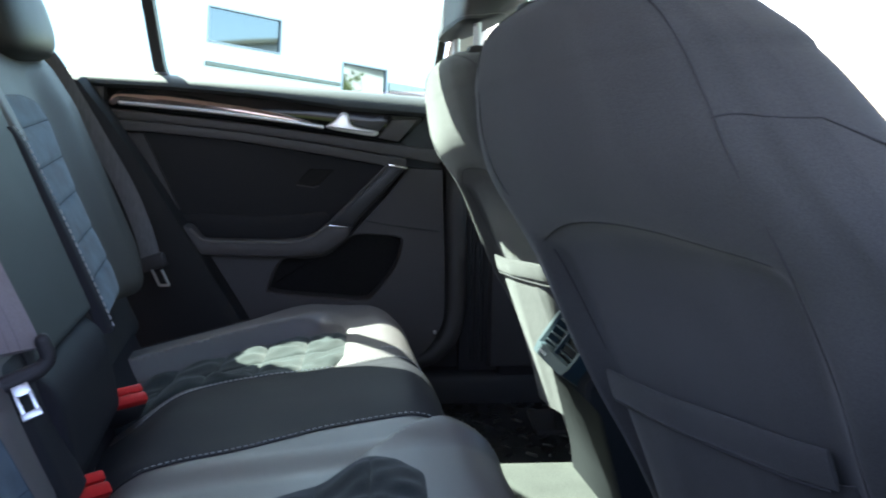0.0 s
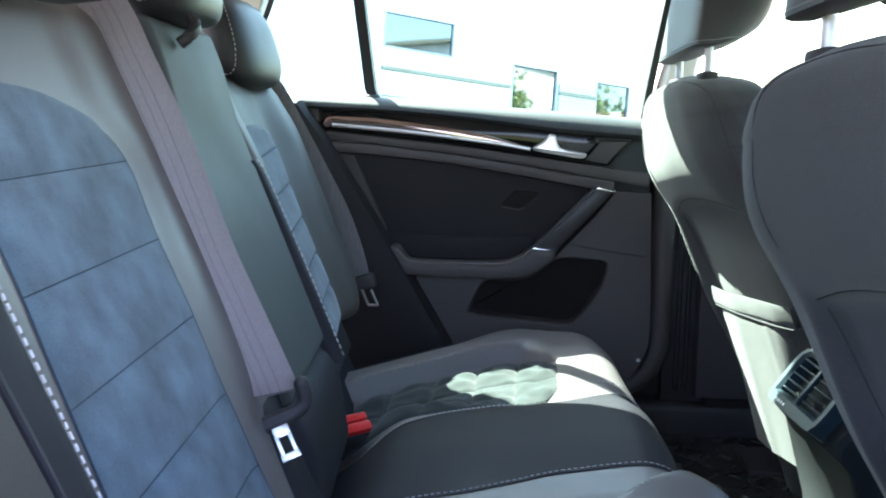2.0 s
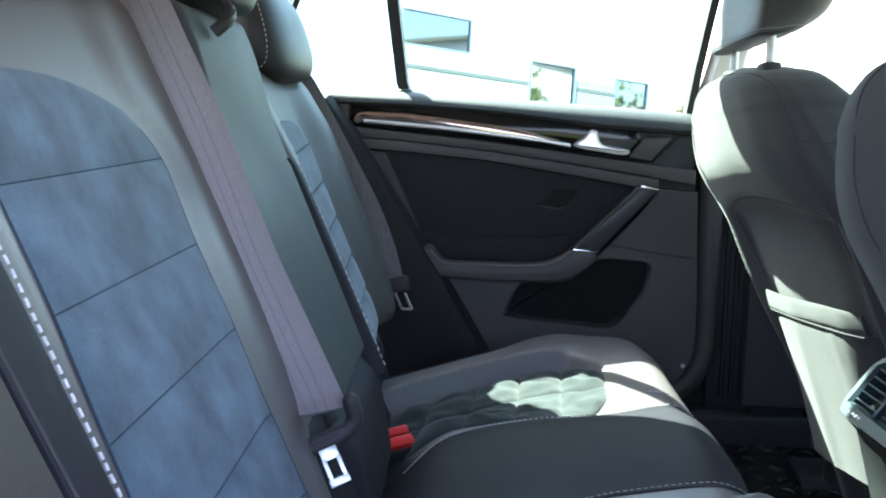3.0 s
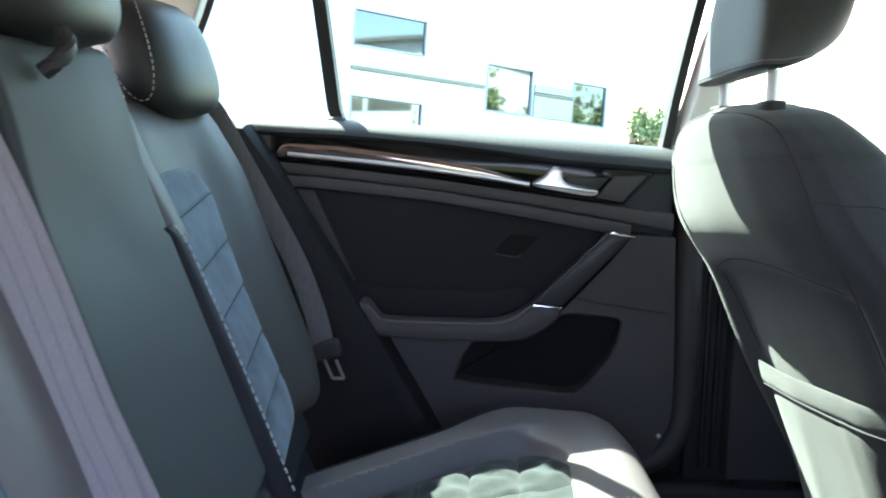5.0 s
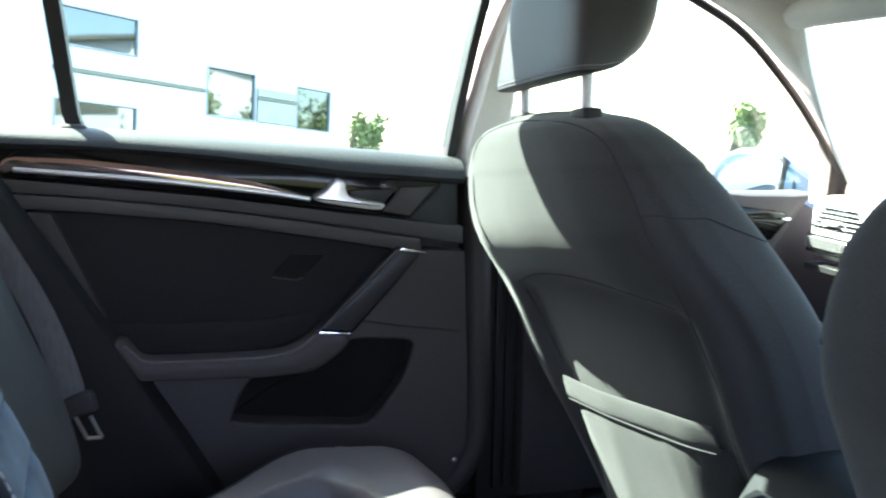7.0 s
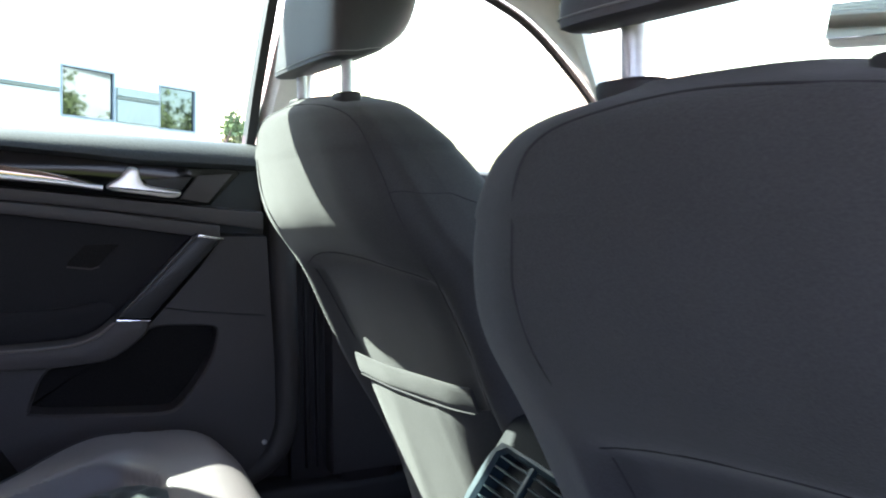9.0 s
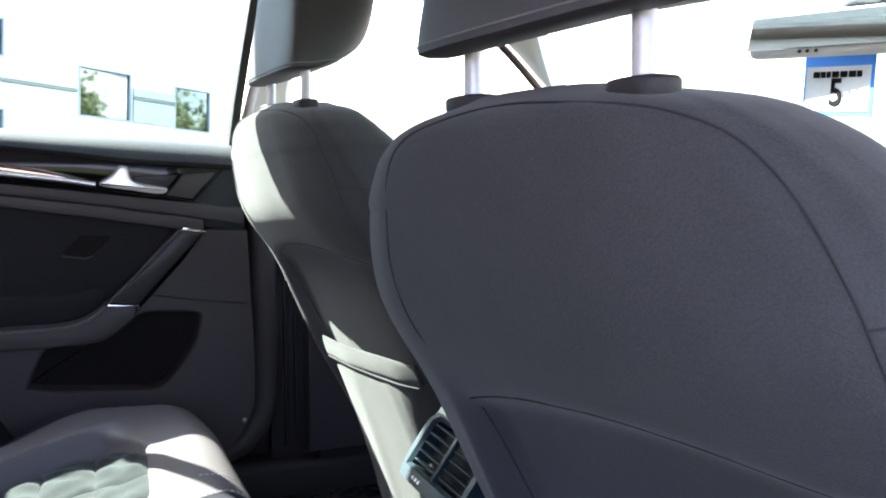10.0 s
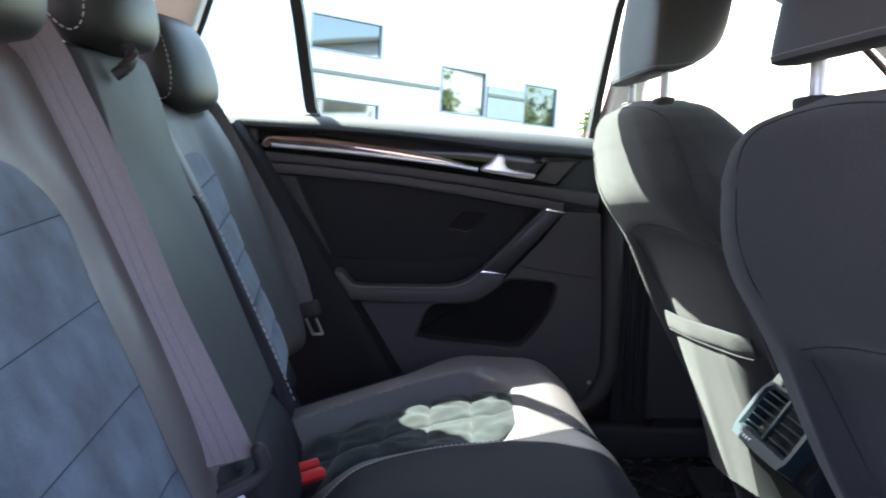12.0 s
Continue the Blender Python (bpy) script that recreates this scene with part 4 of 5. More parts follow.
bmesh.ops.translate(bm, vec=(-.008, 0, 0), verts=[v for v in r["geom"] if isinstance(v, bmesh.types.BMVert)])
rpart("inner_bolster", bm, "leather_warm", far_back, "grey leather inner bolster")
fs = spline([on_far(.056, .966, .003), on_far(.072, .946, .003), on_far(.070, .90, .003), on_far(.062, .84, .003), on_far(.050, .77, .003), on_far(.036, .70, .003), on_far(.030, .672, .003)], 8)
bm = bmesh.new()
stitches(bm, fs, .0012, .006, .0035)
rpart("stitching", bm, "thread", far_back, "pale stitching")
bm = bmesh.new()
vs = []
for p in fs:
    vs.append([bm.verts.new(on_far(p.y - .026 + .024 * j / 5, p.z, .002 - round_in(.001 + .024 * j / 5, .016))) for j in range(6)])
for a_, b_ in zip(vs, vs[1:]):
    for j in range(5):
        bm.faces.new((a_[j], a_[j + 1], b_[j + 1], b_[j]))
r = bmesh.ops.extrude_face_region(bm, geom=bm.faces[:])
bmesh.ops.translate(bm, vec=(-.008, 0, 0), verts=[v for v in r["geom"] if isinstance(v, bmesh.types.BMVert)])
rpart("side_band", bm, "leather_dark", far_back, "dark leather band beside the insert")


# cushion
CUSH_SIDE = [(-.42, .315), (-.34, .378), (-.245, .448), (-.146, .52), (-.10, .585), (-.03, .605), (.06, .59), (.10, .555)]

fo = lambda x: smooth_table([(-.34, .285), (-.234, .366), (-.163, .418), (-.095, .464), (-.023, .484), (.01, .455), (.035, .40)], x, .01)


def cushion_z(x, y):
    yc = y
    z = .566
    z += .020 * step(fo(x) - .002, fo(x) + .018 + .06 * step(-.08, .02, x), yc) * (1 - .6 * step(-.06, .04, x)) * (1 - step(.60, .64, yc) * .4)           # far bolster
    z -= .024 * step(.16, .22, yc) * (1 - step(fo(x) - .004, fo(x) + .018, yc)) * (1 - step(-.01, .06, x))
    z += .010 * step(-.14, -.02, yc) * (1 - step(.10, .18, yc))                # raised middle place
    z -= .014 * (1 - step(-.24, -.17, yc)) * step(-.62, -.55, yc)
    z += .022 * step(0, .014, panel_edge(x) - y) * step(.02, .09, x) * step(-.62, -.55, yc)
    z += .02 * (1 - step(-.70, -.60, yc))
    z += .010 + .11 * min(x - .1, .04)
    z -= .05 * (1 - step(-.34, -.20, x)) * (1 - step(.12, .3, yc))
    z -= .10 * step(0, .03, y - smooth_table(CUSH_SIDE, x, .03))
    return z


def cushion_front(y):
    return .188 - .085 * (y - .1) - .25 * max(0, y - .42) ** 1.5 + .040 * (1 - step(-.20, -.105, y))


def panel_edge(x):
    """Where the near seat's raised front panel begins."""
    return smooth_table([(.03, -.26), (.06, -.232), (.09, -.208), (.118, -.185), (.15, -.163), (.19, -.140), (.22, -.128)], x, .01)


bm = bmesh.new()
rings = []
NY, NX = 320, 80
for i in range(NY + 1):
    y = -.80 + 1.44 * i / NY
    xf = cushion_front(y)
    ring = []
    for j in range(NX + 1):
        x = -.42 + (xf + .42) * (1 - (1 - j / NX) ** 1.6)
        z = cushion_z(x, y)
        d = xf - x
        if d < .07:
            z -= .07 - math.sqrt(max(0, .07 ** 2 - (.07 - d) ** 2))
        z -= round_in(min(y + .80, .64 - y), .04)
        ring.append((x, y, z))
    ring += [(xf - .004, y, .44), (xf - .03, y, .36), (xf - .06, y, .29), (-.42, y, .29)]
    rings.append(ring)
loft(bm, rings)
cushion = rpart("cushion", bm, "leather", label="grey leather seat cushion")


def on_cushion(x, y, h=0.0):
    d = cushion_front(y) - x
    z = cushion_z(x, y)
    if d < .07:
        z -= .07 - math.sqrt(max(0, .07 ** 2 - (.07 - d) ** 2))
    return Vector((x, y, z + h))


def cushion_pad(xa, xb, ya, yb, mat, parent, label="", puff=.010, n=(12, 12), low=-.004, outer=None):
    """A quilted field on the cushion; ya and yb give its sides at x."""
    bm = bmesh.new()
    vs = []
    for i in range(n[0] + 1):
        p = i / n[0]
        row = []
        for j in range(n[1] + 1):
            q = j / n[1]
            xm = xa + (xb - xa) * p
            y = ya(xm) + (yb(xm) - ya(xm)) * q
            e = min(1, 5 * p * (1 - p)) ** .5 * min(1, 5 * q * (1 - q)) ** .5
            fold = .0021 * e * (math.sin(70 * xm + 95 * y + 2.2 * math.sin(31 * y)) + .6 * math.sin(130 * y - 60 * xm))
            hh = low + (puff - low) * e + fold
            if outer:
                hh = -.002 + (hh + .002) * outer(xm, y)
            row.append(bm.verts.new(on_cushion(xm, y, hh)))
        vs.append(row)
    for a, b in zip(vs, vs[1:]):
        for j in range(len(a) - 1):
            bm.faces.new((a[j], a[j + 1], b[j + 1], b[j]))
    r = bmesh.ops.extrude_face_region(bm, geom=bm.faces[:])
    bmesh.ops.translate(bm, vec=(0, 0, -.014), verts=[v for v in r["geom"] if isinstance(v, bmesh.types.BMVert)])
    return rpart(name="suede_field", bm=bm, mat=mat, parent=parent, label=label)


# far seat's quilted field: two rows of pads
fi = lambda x: smooth_table([(-.34, .02), (-.225, .10), (-.16, .14), (-.086, .17), (-.02, .19), (.01, .205), (.04, .26)], x, .008)
fm = lambda x: (fo(x) * .5 + fi(x) * .5)


def edge_in(x, y):
    """0 at the rim of the quilted field, 1 inside."""
    p, q = (x + .33) / .365, (y - fi(x)) / (fo(x) - fi(x))
    return max(0, min(1, 14 * p * (1 - p))) ** .5 * max(0, min(1, 10 * q * (1 - q))) ** .5


xs = [-.33, -.265, -.19, -.115, -.04, .035]
for a, b in zip(xs, xs[1:]):
    for s0, s1 in ((fi, fm), (fm, fo)):
        cushion_pad(a - .0015, b + .0015, s0, s1, "suede_dark", cushion, puff=.0155, n=(16, 22), low=.0065, outer=edge_in)
# near seat's quilted field
no = lambda x: smooth_table([(-.3, -.62), (.2, -.60)], x)
ni = lambda x: smooth_table([(-.30, -.36), (-.056, -.30), (.02, -.262), (.08, -.235), (.134, -.28), (.15, -.33)], x)
nm = lambda x: (no(x) + ni(x)) / 2


def near_rim(x, y):
    p, q = (x + .30) / .45, (y - no(x)) / (ni(x) - no(x))
    return max(0, min(1, 14 * p * (1 - p))) ** .5 * max(0, min(1, 10 * q * (1 - q))) ** .5


xs = [-.30, -.22, -.14, -.06, .02, .085, .145]
for a, b in zip(xs, xs[1:]):
    for s0, s1 in ((no, nm), (nm, ni)):
        cushion_pad(a - .0015, b + .0015, s0, s1, "suede_dark", cushion, puff=.011, n=(18, 26), low=.0055, outer=near_rim)
# smooth dark middle place
mid_in = lambda x: smooth_table([(-.30, -.01), (-.264, .002), (-.225, .066), (-.16, .115), (-.086, .150), (-.02, .150), (.04, .165), (.10, .185), (.15, .19), (.19, .18)], x, .008)
mid_out = lambda x: smooth_table([(-.30, -.26), (-.23, -.203), (-.20, -.186), (-.15, -.170), (-.10, -.160), (-.035, -.138), (.011, -.121), (.07, -.111), (.118, -.106), (.15, -.106), (.19, -.098)], x, .008)
bm = bmesh.new()
vs = []
for i in range(61):
    p = i / 60
    row = []
    for j in range(25):
        x = -.30 + .487 * (1 - (1 - p) ** 1.5)
        y = mid_out(x) + (mid_in(x) - mid_out(x)) * j / 24
        x = min(x, cushion_front(y) - .001)
        row.append(bm.verts.new(on_cushion(x, y, .0015 + .004 * (1 - (2 * j / 24 - 1) ** 2))))
    vs.append(row)
for a, b in zip(vs, vs[1:]):
    for j in range(24):
        bm.faces.new((a[j], a[j + 1], b[j + 1], b[j]))
r = bmesh.ops.extrude_face_region(bm, geom=bm.faces[:])
bmesh.ops.translate(bm, vec=(-.003, 0, -.012), verts=[v for v in r["geom"] if isinstance(v, bmesh.types.BMVert)])
rpart("middle_place", bm, "leather_dark", cushion, "smooth anthracite leather middle place")
# seams and stitching on the cushion
seam_in = [(-.264, .002), (-.225, .066), (-.16, .115), (-.086, .150), (-.02, .150), (.04, .165), (.10, .185), (.15, .19), (.185, .18)]
seam_near = [(-.23, -.203), (-.20, -.186), (-.15, -.170), (-.10, -.160), (-.035, -.138), (.011, -.121), (.07, -.111), (.118, -.106), (.15, -.106), (.185, -.099), (.205, -.097)]
for line, a, b in ((seam_in, 0, 40), (seam_near, 0, 60)):
    pts = [on_cushion(p.x, p.y, .001) for p in spline([(x, y, 0) for x, y in line], 8)]
    bm = bmesh.new()
    tube(bm, pts, .0012, 6)
    rpart("seam", bm, "seam", cushion)
    bm = bmesh.new()
    stitches(bm, [p + Vector((0, .006, .0012)) for p in pts], .0009, .0045, .0025)
    rpart("stitching", bm, "thread", cushion, "pale stitching")
bm = bmesh.new()
tube(bm, [on_cushion(x, smooth_table(CUSH_SIDE, x, .03) - .006, .0015) for x in [-.40 + .005 * k for k in range(80)]], .0012, 6)
rpart("seam", bm, "seam", cushion)
bm = bmesh.new()
stitches(bm, [p + Vector((0, 0, .0012)) for p in spline([on_cushion(.10, .262), on_cushion(.13, .258), on_cushion(.155, .25), on_cushion(.172, .235)], 6)], .0008, .0045, .0025)
rpart("stitching", bm, "thread", cushion, "pale stitching")


# rear headrests
def rear_headrest(cy, w, cz, label, h=.17):
    cx = bench_x(cy, 1.08) - .022
    t = thing("headrest", label, "headrest", "rear headrests", at=(cx, cy, cz - h / 2))
    bm = bmesh.new()
    rings = []
    n = 36
    for k in range(21):
        q = -1 + k / 10
        z = q * h / 2
        f = (1 - abs(q) ** 2.7) ** (1 / 2.4) if abs(q) < 1 else 0.05
        f = max(f, .12)
        lean = -.30 * z
        rings.append([(lean + .055 * f * sgnpow(math.cos(2 * math.pi * i / n), .85), (w / 2) * f ** .5 * sgnpow(math.sin(2 * math.pi * i / n), .7), z + h / 2) for i in range(n)])
    loft(bm, rings)
    pad = part("pad", bm, "black_leather", t)
    for sy in (-1, 1):
        arc = []
        for a, q in ((-55, .93), (-57, .7), (-59, .3), (-62, -.1), (-69, -.42), (-79, -.62), (-92, -.70), (-104, -.62), (-114, -.4), (-119, 0), (-121, .5)):
            ca, sa = math.cos(radians(a)), math.sin(radians(a))
            f = max(.12, (1 - abs(q) ** 2.7) ** (1 / 2.4))
            arc.append(Vector((-.15 * q * h + .055 * f * sgnpow(ca, .85), -sy * (w / 2) * f ** .5 * sgnpow(sa, .7) + sy * .0012, q * h / 2 + h / 2)))
        arc = spline(arc, 6)
        bm = bmesh.new()
        stitches(bm, arc, .0008, .005, .003)
        part("stitching", bm, "thread", pad)
    for sy in (-.05, .05):
        bm = bmesh.new()
        tube(bm, [(-.035, sy, .03), (-.03, sy, -.05)], .006, 10)
        part("post", bm, "chrome", t)
    return t


rear_headrest(.40, .25, 1.156, "black leather rear headrest with pale stitching")
rear_headrest(-.045, .23, 1.234, "black leather centre headrest with pale stitching")
rear_headrest(-.49, .28, 1.225, "black leather rear headrest over the suede backrest")
# belt guide hook under the centre headrest
hk = thing("belt_guide", "small black plastic belt guide hook", "belt guide", at=(-.462, -.118, 1.128))
bm = bmesh.new()
tube(bm, spline([(0, -.012, -.004), (.010, -.010, .004), (.013, .002, .012), (.011, .012, .022), (.004, .016, .032)], 5), .008, 8)
part("hook", bm, "plastic", hk)

# middle belt hanging over the near backrest, with its tongue
belt = thing("seat_belt", "grey seat belt hanging slack with steel tongue", "seat belt", at=(-.3, -.26, .66))
S_INV = Matrix.Translation(-Vector(belt.location))


def spart(name, bm, mat, parent=belt, label="", inv=S_INV):
    bmesh.ops.transform(bm, matrix=inv, verts=bm.verts)
    return part(name, bm, mat, parent, label)


pts = spline([(-.545, -.272, 1.24), (-.522, -.274, 1.205), (-0.487, -0.279, 1.151), (-0.466, -0.281, 1.106), (-0.439, -0.281, 1.046), (-0.41, -0.285, 0.976), (-0.375, -0.296, 0.892), (-0.337, -0.310, 0.819), (-0.304, -0.328, 0.761), (-0.291, -0.342, 0.742)], 6)
bm = bmesh.new()
ribbon(bm, pts, (.90, .42, .10), .045, .002)
strap = spart("strap", bm, "webbing", label="grey woven webbing")
for q in (-.0105, 0, .0105):
    bm = bmesh.new()
    ribbon(bm, [p + Vector((.90, .42, .10)) * q + Vector((.0005, -.0013, 0)) for p in pts], (.90, .42, .10), .0022, .0012)
    spart("stripe", bm, "webbing_line", strap)
bm = bmesh.new()
ribbon(bm, [p + Vector((.005, .008, -.002)) for p in pts], (.86, .48, .12), .047, .002)
spart("strap", bm, "webbing")
tb = Vector((-0.286, -0.35, 0.731))
bm = bmesh.new()
CV = Matrix.Translation(tb) @ Matrix.Rotation(radians(-64), 4, "Z") @ Matrix.Rotation(radians(18), 4, "X") @ Matrix.Scale(.85, 4)
cu_pts = [CV @ Vector((0, a, b)) for a, b in ((-.041, .012), (-.041, -.006), (-.034, -.018), (-.015, -.021), (.015, -.020), (.034, -.014), (.041, -.004), (.042, .014))]
tube(bm, spline(cu_pts, 5), .0085, 10)
for p in (cu_pts[0], cu_pts[-1]):
    bmesh.ops.create_uvsphere(bm, u_segments=10, v_segments=6, radius=.0085, matrix=Matrix.Translation(p))
box(bm, -.008, .008, -.03, .03, -.026, -.008, .006, 3, CV)
spart("tongue_cover", bm, "plastic", label="black plastic tongue cover")
tg = bmesh.new()
hw, hl = .0105, .046
box(tg, -.0015, .0015, -hw * 1.25, hw * 1.25, -.014, .004, .0012, 2)
for sy in (-1, 1):
    box(tg, -.0016, .0016, sy * hw - .0034, sy * hw + .0034, -hl + .002, -.010, .0012, 2)
box(tg, -.0017, .0017, -hw - .0048, hw + .0048, -hl - .006, -hl + .006, .0014, 2)
bmesh.ops.transform(tg, matrix=Matrix.Translation((tb.x + .008, tb.y - .006, tb.z - .022)) @ Matrix.Rotation(radians(-64), 4, "Z") @ Matrix.Rotation(radians(18), 4, "X") @ Matrix.Rotation(radians(-30), 4, "Y") @ Matrix.Scale(.68, 4), verts=tg.verts)
spart("tongue", tg, "steel", label="bright steel tongue")

# outer belt of the far seat
belt2 = thing("seat_belt", "dark seat belt beside the far backrest", "seat belt", at=(-.4, .60, .66))
I2 = Matrix.Translation(-Vector(belt2.location))
line = [(-.60, .575, 1.135), (-.555, .578, 1.085), (-.515, .584, 1.01), (-.47, .594, .92), (-.425, .606, .823), (-.395, .605, .74), (-.379, .60, .68)]
bm = bmesh.new()
ribbon(bm, spline(line, 6), (.85, .35, .12), .038, .002)
spart("strap", bm, "webbing_dark", belt2, "dark woven webbing", I2)
bm = bmesh.new()
box(bm, -.028, .028, -.010, .010, -.018, .014, .007, 3, Matrix.Translation((-.376, .60, .672)) @ Matrix.Rotation(radians(-15), 4, "Y"))
spart("tongue_cover", bm, "plastic", belt2, "", I2)
bm = bmesh.new()
for dx in (-.010, .010):
    tube(bm, [(-.366 + dx, .592, .655), (-.352 + dx, .592, .622)], .003, 6)
tube(bm, [(-.362, .592, .622), (-.342, .592, .622)], .003, 6)
spart("tongue", bm, "steel", belt2, "steel tongue", I2)


# red buckles
def buckle(at, rz, ry, label):
    t = thing("belt_buckle", label, "belt buckle", "bench belt buckles", at=at)
    t.rotation_euler = (0, radians(ry), radians(rz))
    bm = bmesh.new()
    box(bm, -.055, .002, -.030, .030, -.019, .018, .007, 3)
    part("housing", bm, "plastic", t)
    bm = bmesh.new()
    box(bm, -.004, .013, -.028, .028, -.0165, .0, .004, 2)
    box(bm, -.004, .010, -.028, .028, .003, .016, .003, 2)
    part("release_button", bm, "red", t, "red release button")
    return t


buckle((-.286, .045, .560), -48, -48, "black belt buckle with red button pushed into the bench")
buckle((-.245, -.285, .561), -48, -48, "black belt buckle with red button pushed into the bench")


# ---- front seats ----
REAR = [(.30, .561), (.42, .517), (.52, .472), (.62, .421), (.70, .376), (.76, .350), (.81, .330), (.85, .310), (.88, .291), (.91, .264), (.935, .244), (.96, .233), (1.0, .223), (1.04, .216), (1.07, .215), (1.09, .218), (1.10, .232), (1.107, .252)]
FRONT = [(.30, .723), (.42, .696), (.52, .668), (.62, .636), (.70, .594), (.78, .551), (.85, .515), (.91, .483), (.96, .448), (1.0, .418), (1.04, .39), (1.07, .364), (1.09, .351), (1.107, .333)]
WIDE = [(.30, .239), (.42, .255), (.52, .265), (.62, .275), (.70, .29), (.78, .303), (.85, .305), (.91, .287), (.96, .271), (1.0, .253), (1.04, .228), (1.07, .195), (1.09, .156), (1.10, .105), (1.107, .05)]
SECTION = [(0, 1.0), (.35, .963), (.60, .916), (.75, .79), (.87, .664), (.95, .42), (1.0, 0.0)]
MID = -.045  # middle of the shell, where the posts and the pocket stand


def seat_size(z):
    sw = .03 if z < 1.03 else .006
    return smooth_table(REAR, z, sw), smooth_table(FRONT, z, sw), smooth_table(WIDE, z, sw)


def seat_rear(v, z, lean):
    """The rear face of a seat's backrest: a flat shell with a knee recess between rounded bolsters."""
    r, f, w = seat_size(z)
    k = min(1.0, abs(v) / w)
    g = smooth_table(SECTION, k, .05) if k < .93 else lerp_table([(.93, smooth_table(SECTION, .93, .05)), (.97, .33), (1.0, 0.0)], k)
    x = (r + f) / 2 - (f - r) / 2 * g
    u = (v - MID) / w
    arch = .893 - .062 * u * u
    x += .020 * (1 - step(arch - .014, arch + .010, z)) * (1 - step(.56, .70, abs(u)))
    x -= .006 * math.exp(-((abs(u) - .70) / .07) ** 2) * (1 - step(.80, .90, z)) * step(.40, .5, z)
    return x + lean * (z - .6)


def seat_top(x, v):
    """The height of the backrest's upper edge over a place."""
    for k in range(60):
        z = 1.107 - .001 * k
        r, f, w = seat_size(z)
        if abs(v) < w * .98 and seat_rear(v, z, 0) <= x:
            return z
    return 1.05


def front_seat(m, label, lean, hx, hv, rise):
    seat = thing("front_seat", label, "car seat", "front seats")
    bm = bmesh.new()
    rings = []
    NT = 144
    for k in range(111):
        z = .30 + .807 * (1 - (1 - k / 110) ** 1.7)
        r, f, w = seat_size(z)
        ring = []
        for i in range(NT):
            a = 2 * math.pi * i / NT
            v = w * sgnpow(math.cos(a), .62)
            if math.sin(a) < 0:
                x = seat_rear(v, z, lean)
            else:
                x = (r + f) / 2 + (f - r) / 2 * abs(math.sin(a)) ** .5 + lean * (z - .6)
            ring.append((x, v, z))
        rings.append(ring)
    loft(bm, rings)
    back = part("backrest", bm, "cloth", seat, "dark grey cloth backrest")

    def on(v, z, h=0.0):
        return Vector((seat_rear(v, z, lean) - h, v, z))

    def at(k, z, h=0.0):
        return on(k * seat_size(z)[2], z, h)

    # seams: round the shell, over the knee recess, across the bolsters
    rim = [at(-.80, .55), at(-.81, .70), at(-.81, .78), at(-.82, .87), at(-.87, .947), at(-.89, .992), at(-.90, 1.036), at(-.90, 1.067), at(-.82, 1.085), at(-.5, 1.094), at(-.1, 1.097), at(.3, 1.093), at(.55, 1.082), at(.58, 1.06), at(.55, 1.018), at(.54, .98), at(.50, .93), at(.47, .86), at(.44, .75), at(.42, .60)]
    bm = bmesh.new()
    tube(bm, [p + Vector((-.0002, 0, .0001)) for p in spline(rim, 10)], .0008, 6)
    part("seam", bm, "cloth_piping", back)
    bm = bmesh.new()
    tube(bm, [on(MID + u * .28, .893 - .062 * u * u + .004, .0) for u in [-.66 + .066 * k for k in range(21)]], .0007, 6)
    part("seam", bm, "cloth_piping", back)
    for sv in (-1, 1):
        bm = bmesh.new()
        line = [at(sv * (.88 + .012 * k), .976 + .002 * math.sin(k * .5), .0004) for k in range(10)]
        tail = []
        for k in range(8):
            z = .974 - .004 * k
            r, f, w = seat_size(z)
            tail.append(Vector(((r + f) / 2 + .008 * k + lean * (z - .6), sv * (w + .0004), z)))
        tube(bm, line + tail, .0008, 6)
        part("seam", bm, "cloth_piping", back)
    # map pocket with a rolled hem; it hangs slack with a few folds
    bm = bmesh.new()
    vs = []
    for k in range(25):
        q = k / 24
        z = .44 + .252 * q
        row = []
        for i in range(41):
            p = -1 + i / 20
            slack = .0205 + .052 * (1 - q) ** .9 * (1 - .5 * abs(p) ** 5)
            fold = .0010 * math.exp(-((p + .72 - .25 * q) / .07) ** 2) - .0012 * math.exp(-((p + .88 - .12 * q) / .05) ** 2) + .0022 * math.exp(-((p - .3 * q - .1) / .12) ** 2) * (1 - q)
            row.append(bm.verts.new(on(MID + .165 * p, z, (slack + fold) * (1 - .85 * abs(p) ** 14))))
        vs.append(row)
    for a, b in zip(vs, vs[1:]):
        for i in range(40):
            bm.faces.new((a[i], a[i + 1], b[i + 1], b[i]))
    r = bmesh.ops.extrude_face_region(bm, geom=bm.faces[:])
    bmesh.ops.translate(bm, vec=(.005, 0, 0), verts=[v for v in r["geom"] if isinstance(v, bmesh.types.BMVert)])
    pocket = part("map_pocket", bm, "cloth", seat, "dark cloth map pocket")
    bm = bmesh.new()
    rings = []
    for i in range(33):
        v = MID - .167 + .334 * i / 32
        e = min(1, 40 * (i + .4) / 32 * (1.0125 - i / 32)) ** .5
        p0, p1 = on(v, .692, .0195), on(v, .724 + .003 * math.sin(i * .2), .0145)
        c = (p0 + p1) / 2
        d = (p1 - p0).normalized()
        nrm = Vector((-d.z, 0, d.x))
        rings.append([c + d * (.0185 * sgnpow(math.cos(2 * math.pi * k / 16), .7)) + nrm * (.0036 * e * math.sin(2 * math.pi * k / 16)) for k in range(16)])
    loft(bm, rings)
    part("hem", bm, "cloth", pocket)
    bm = bmesh.new()
    tube(bm, [on(MID - .163 + .326 * i / 24, .6895, .0225) for i in range(25)], .0016, 6)
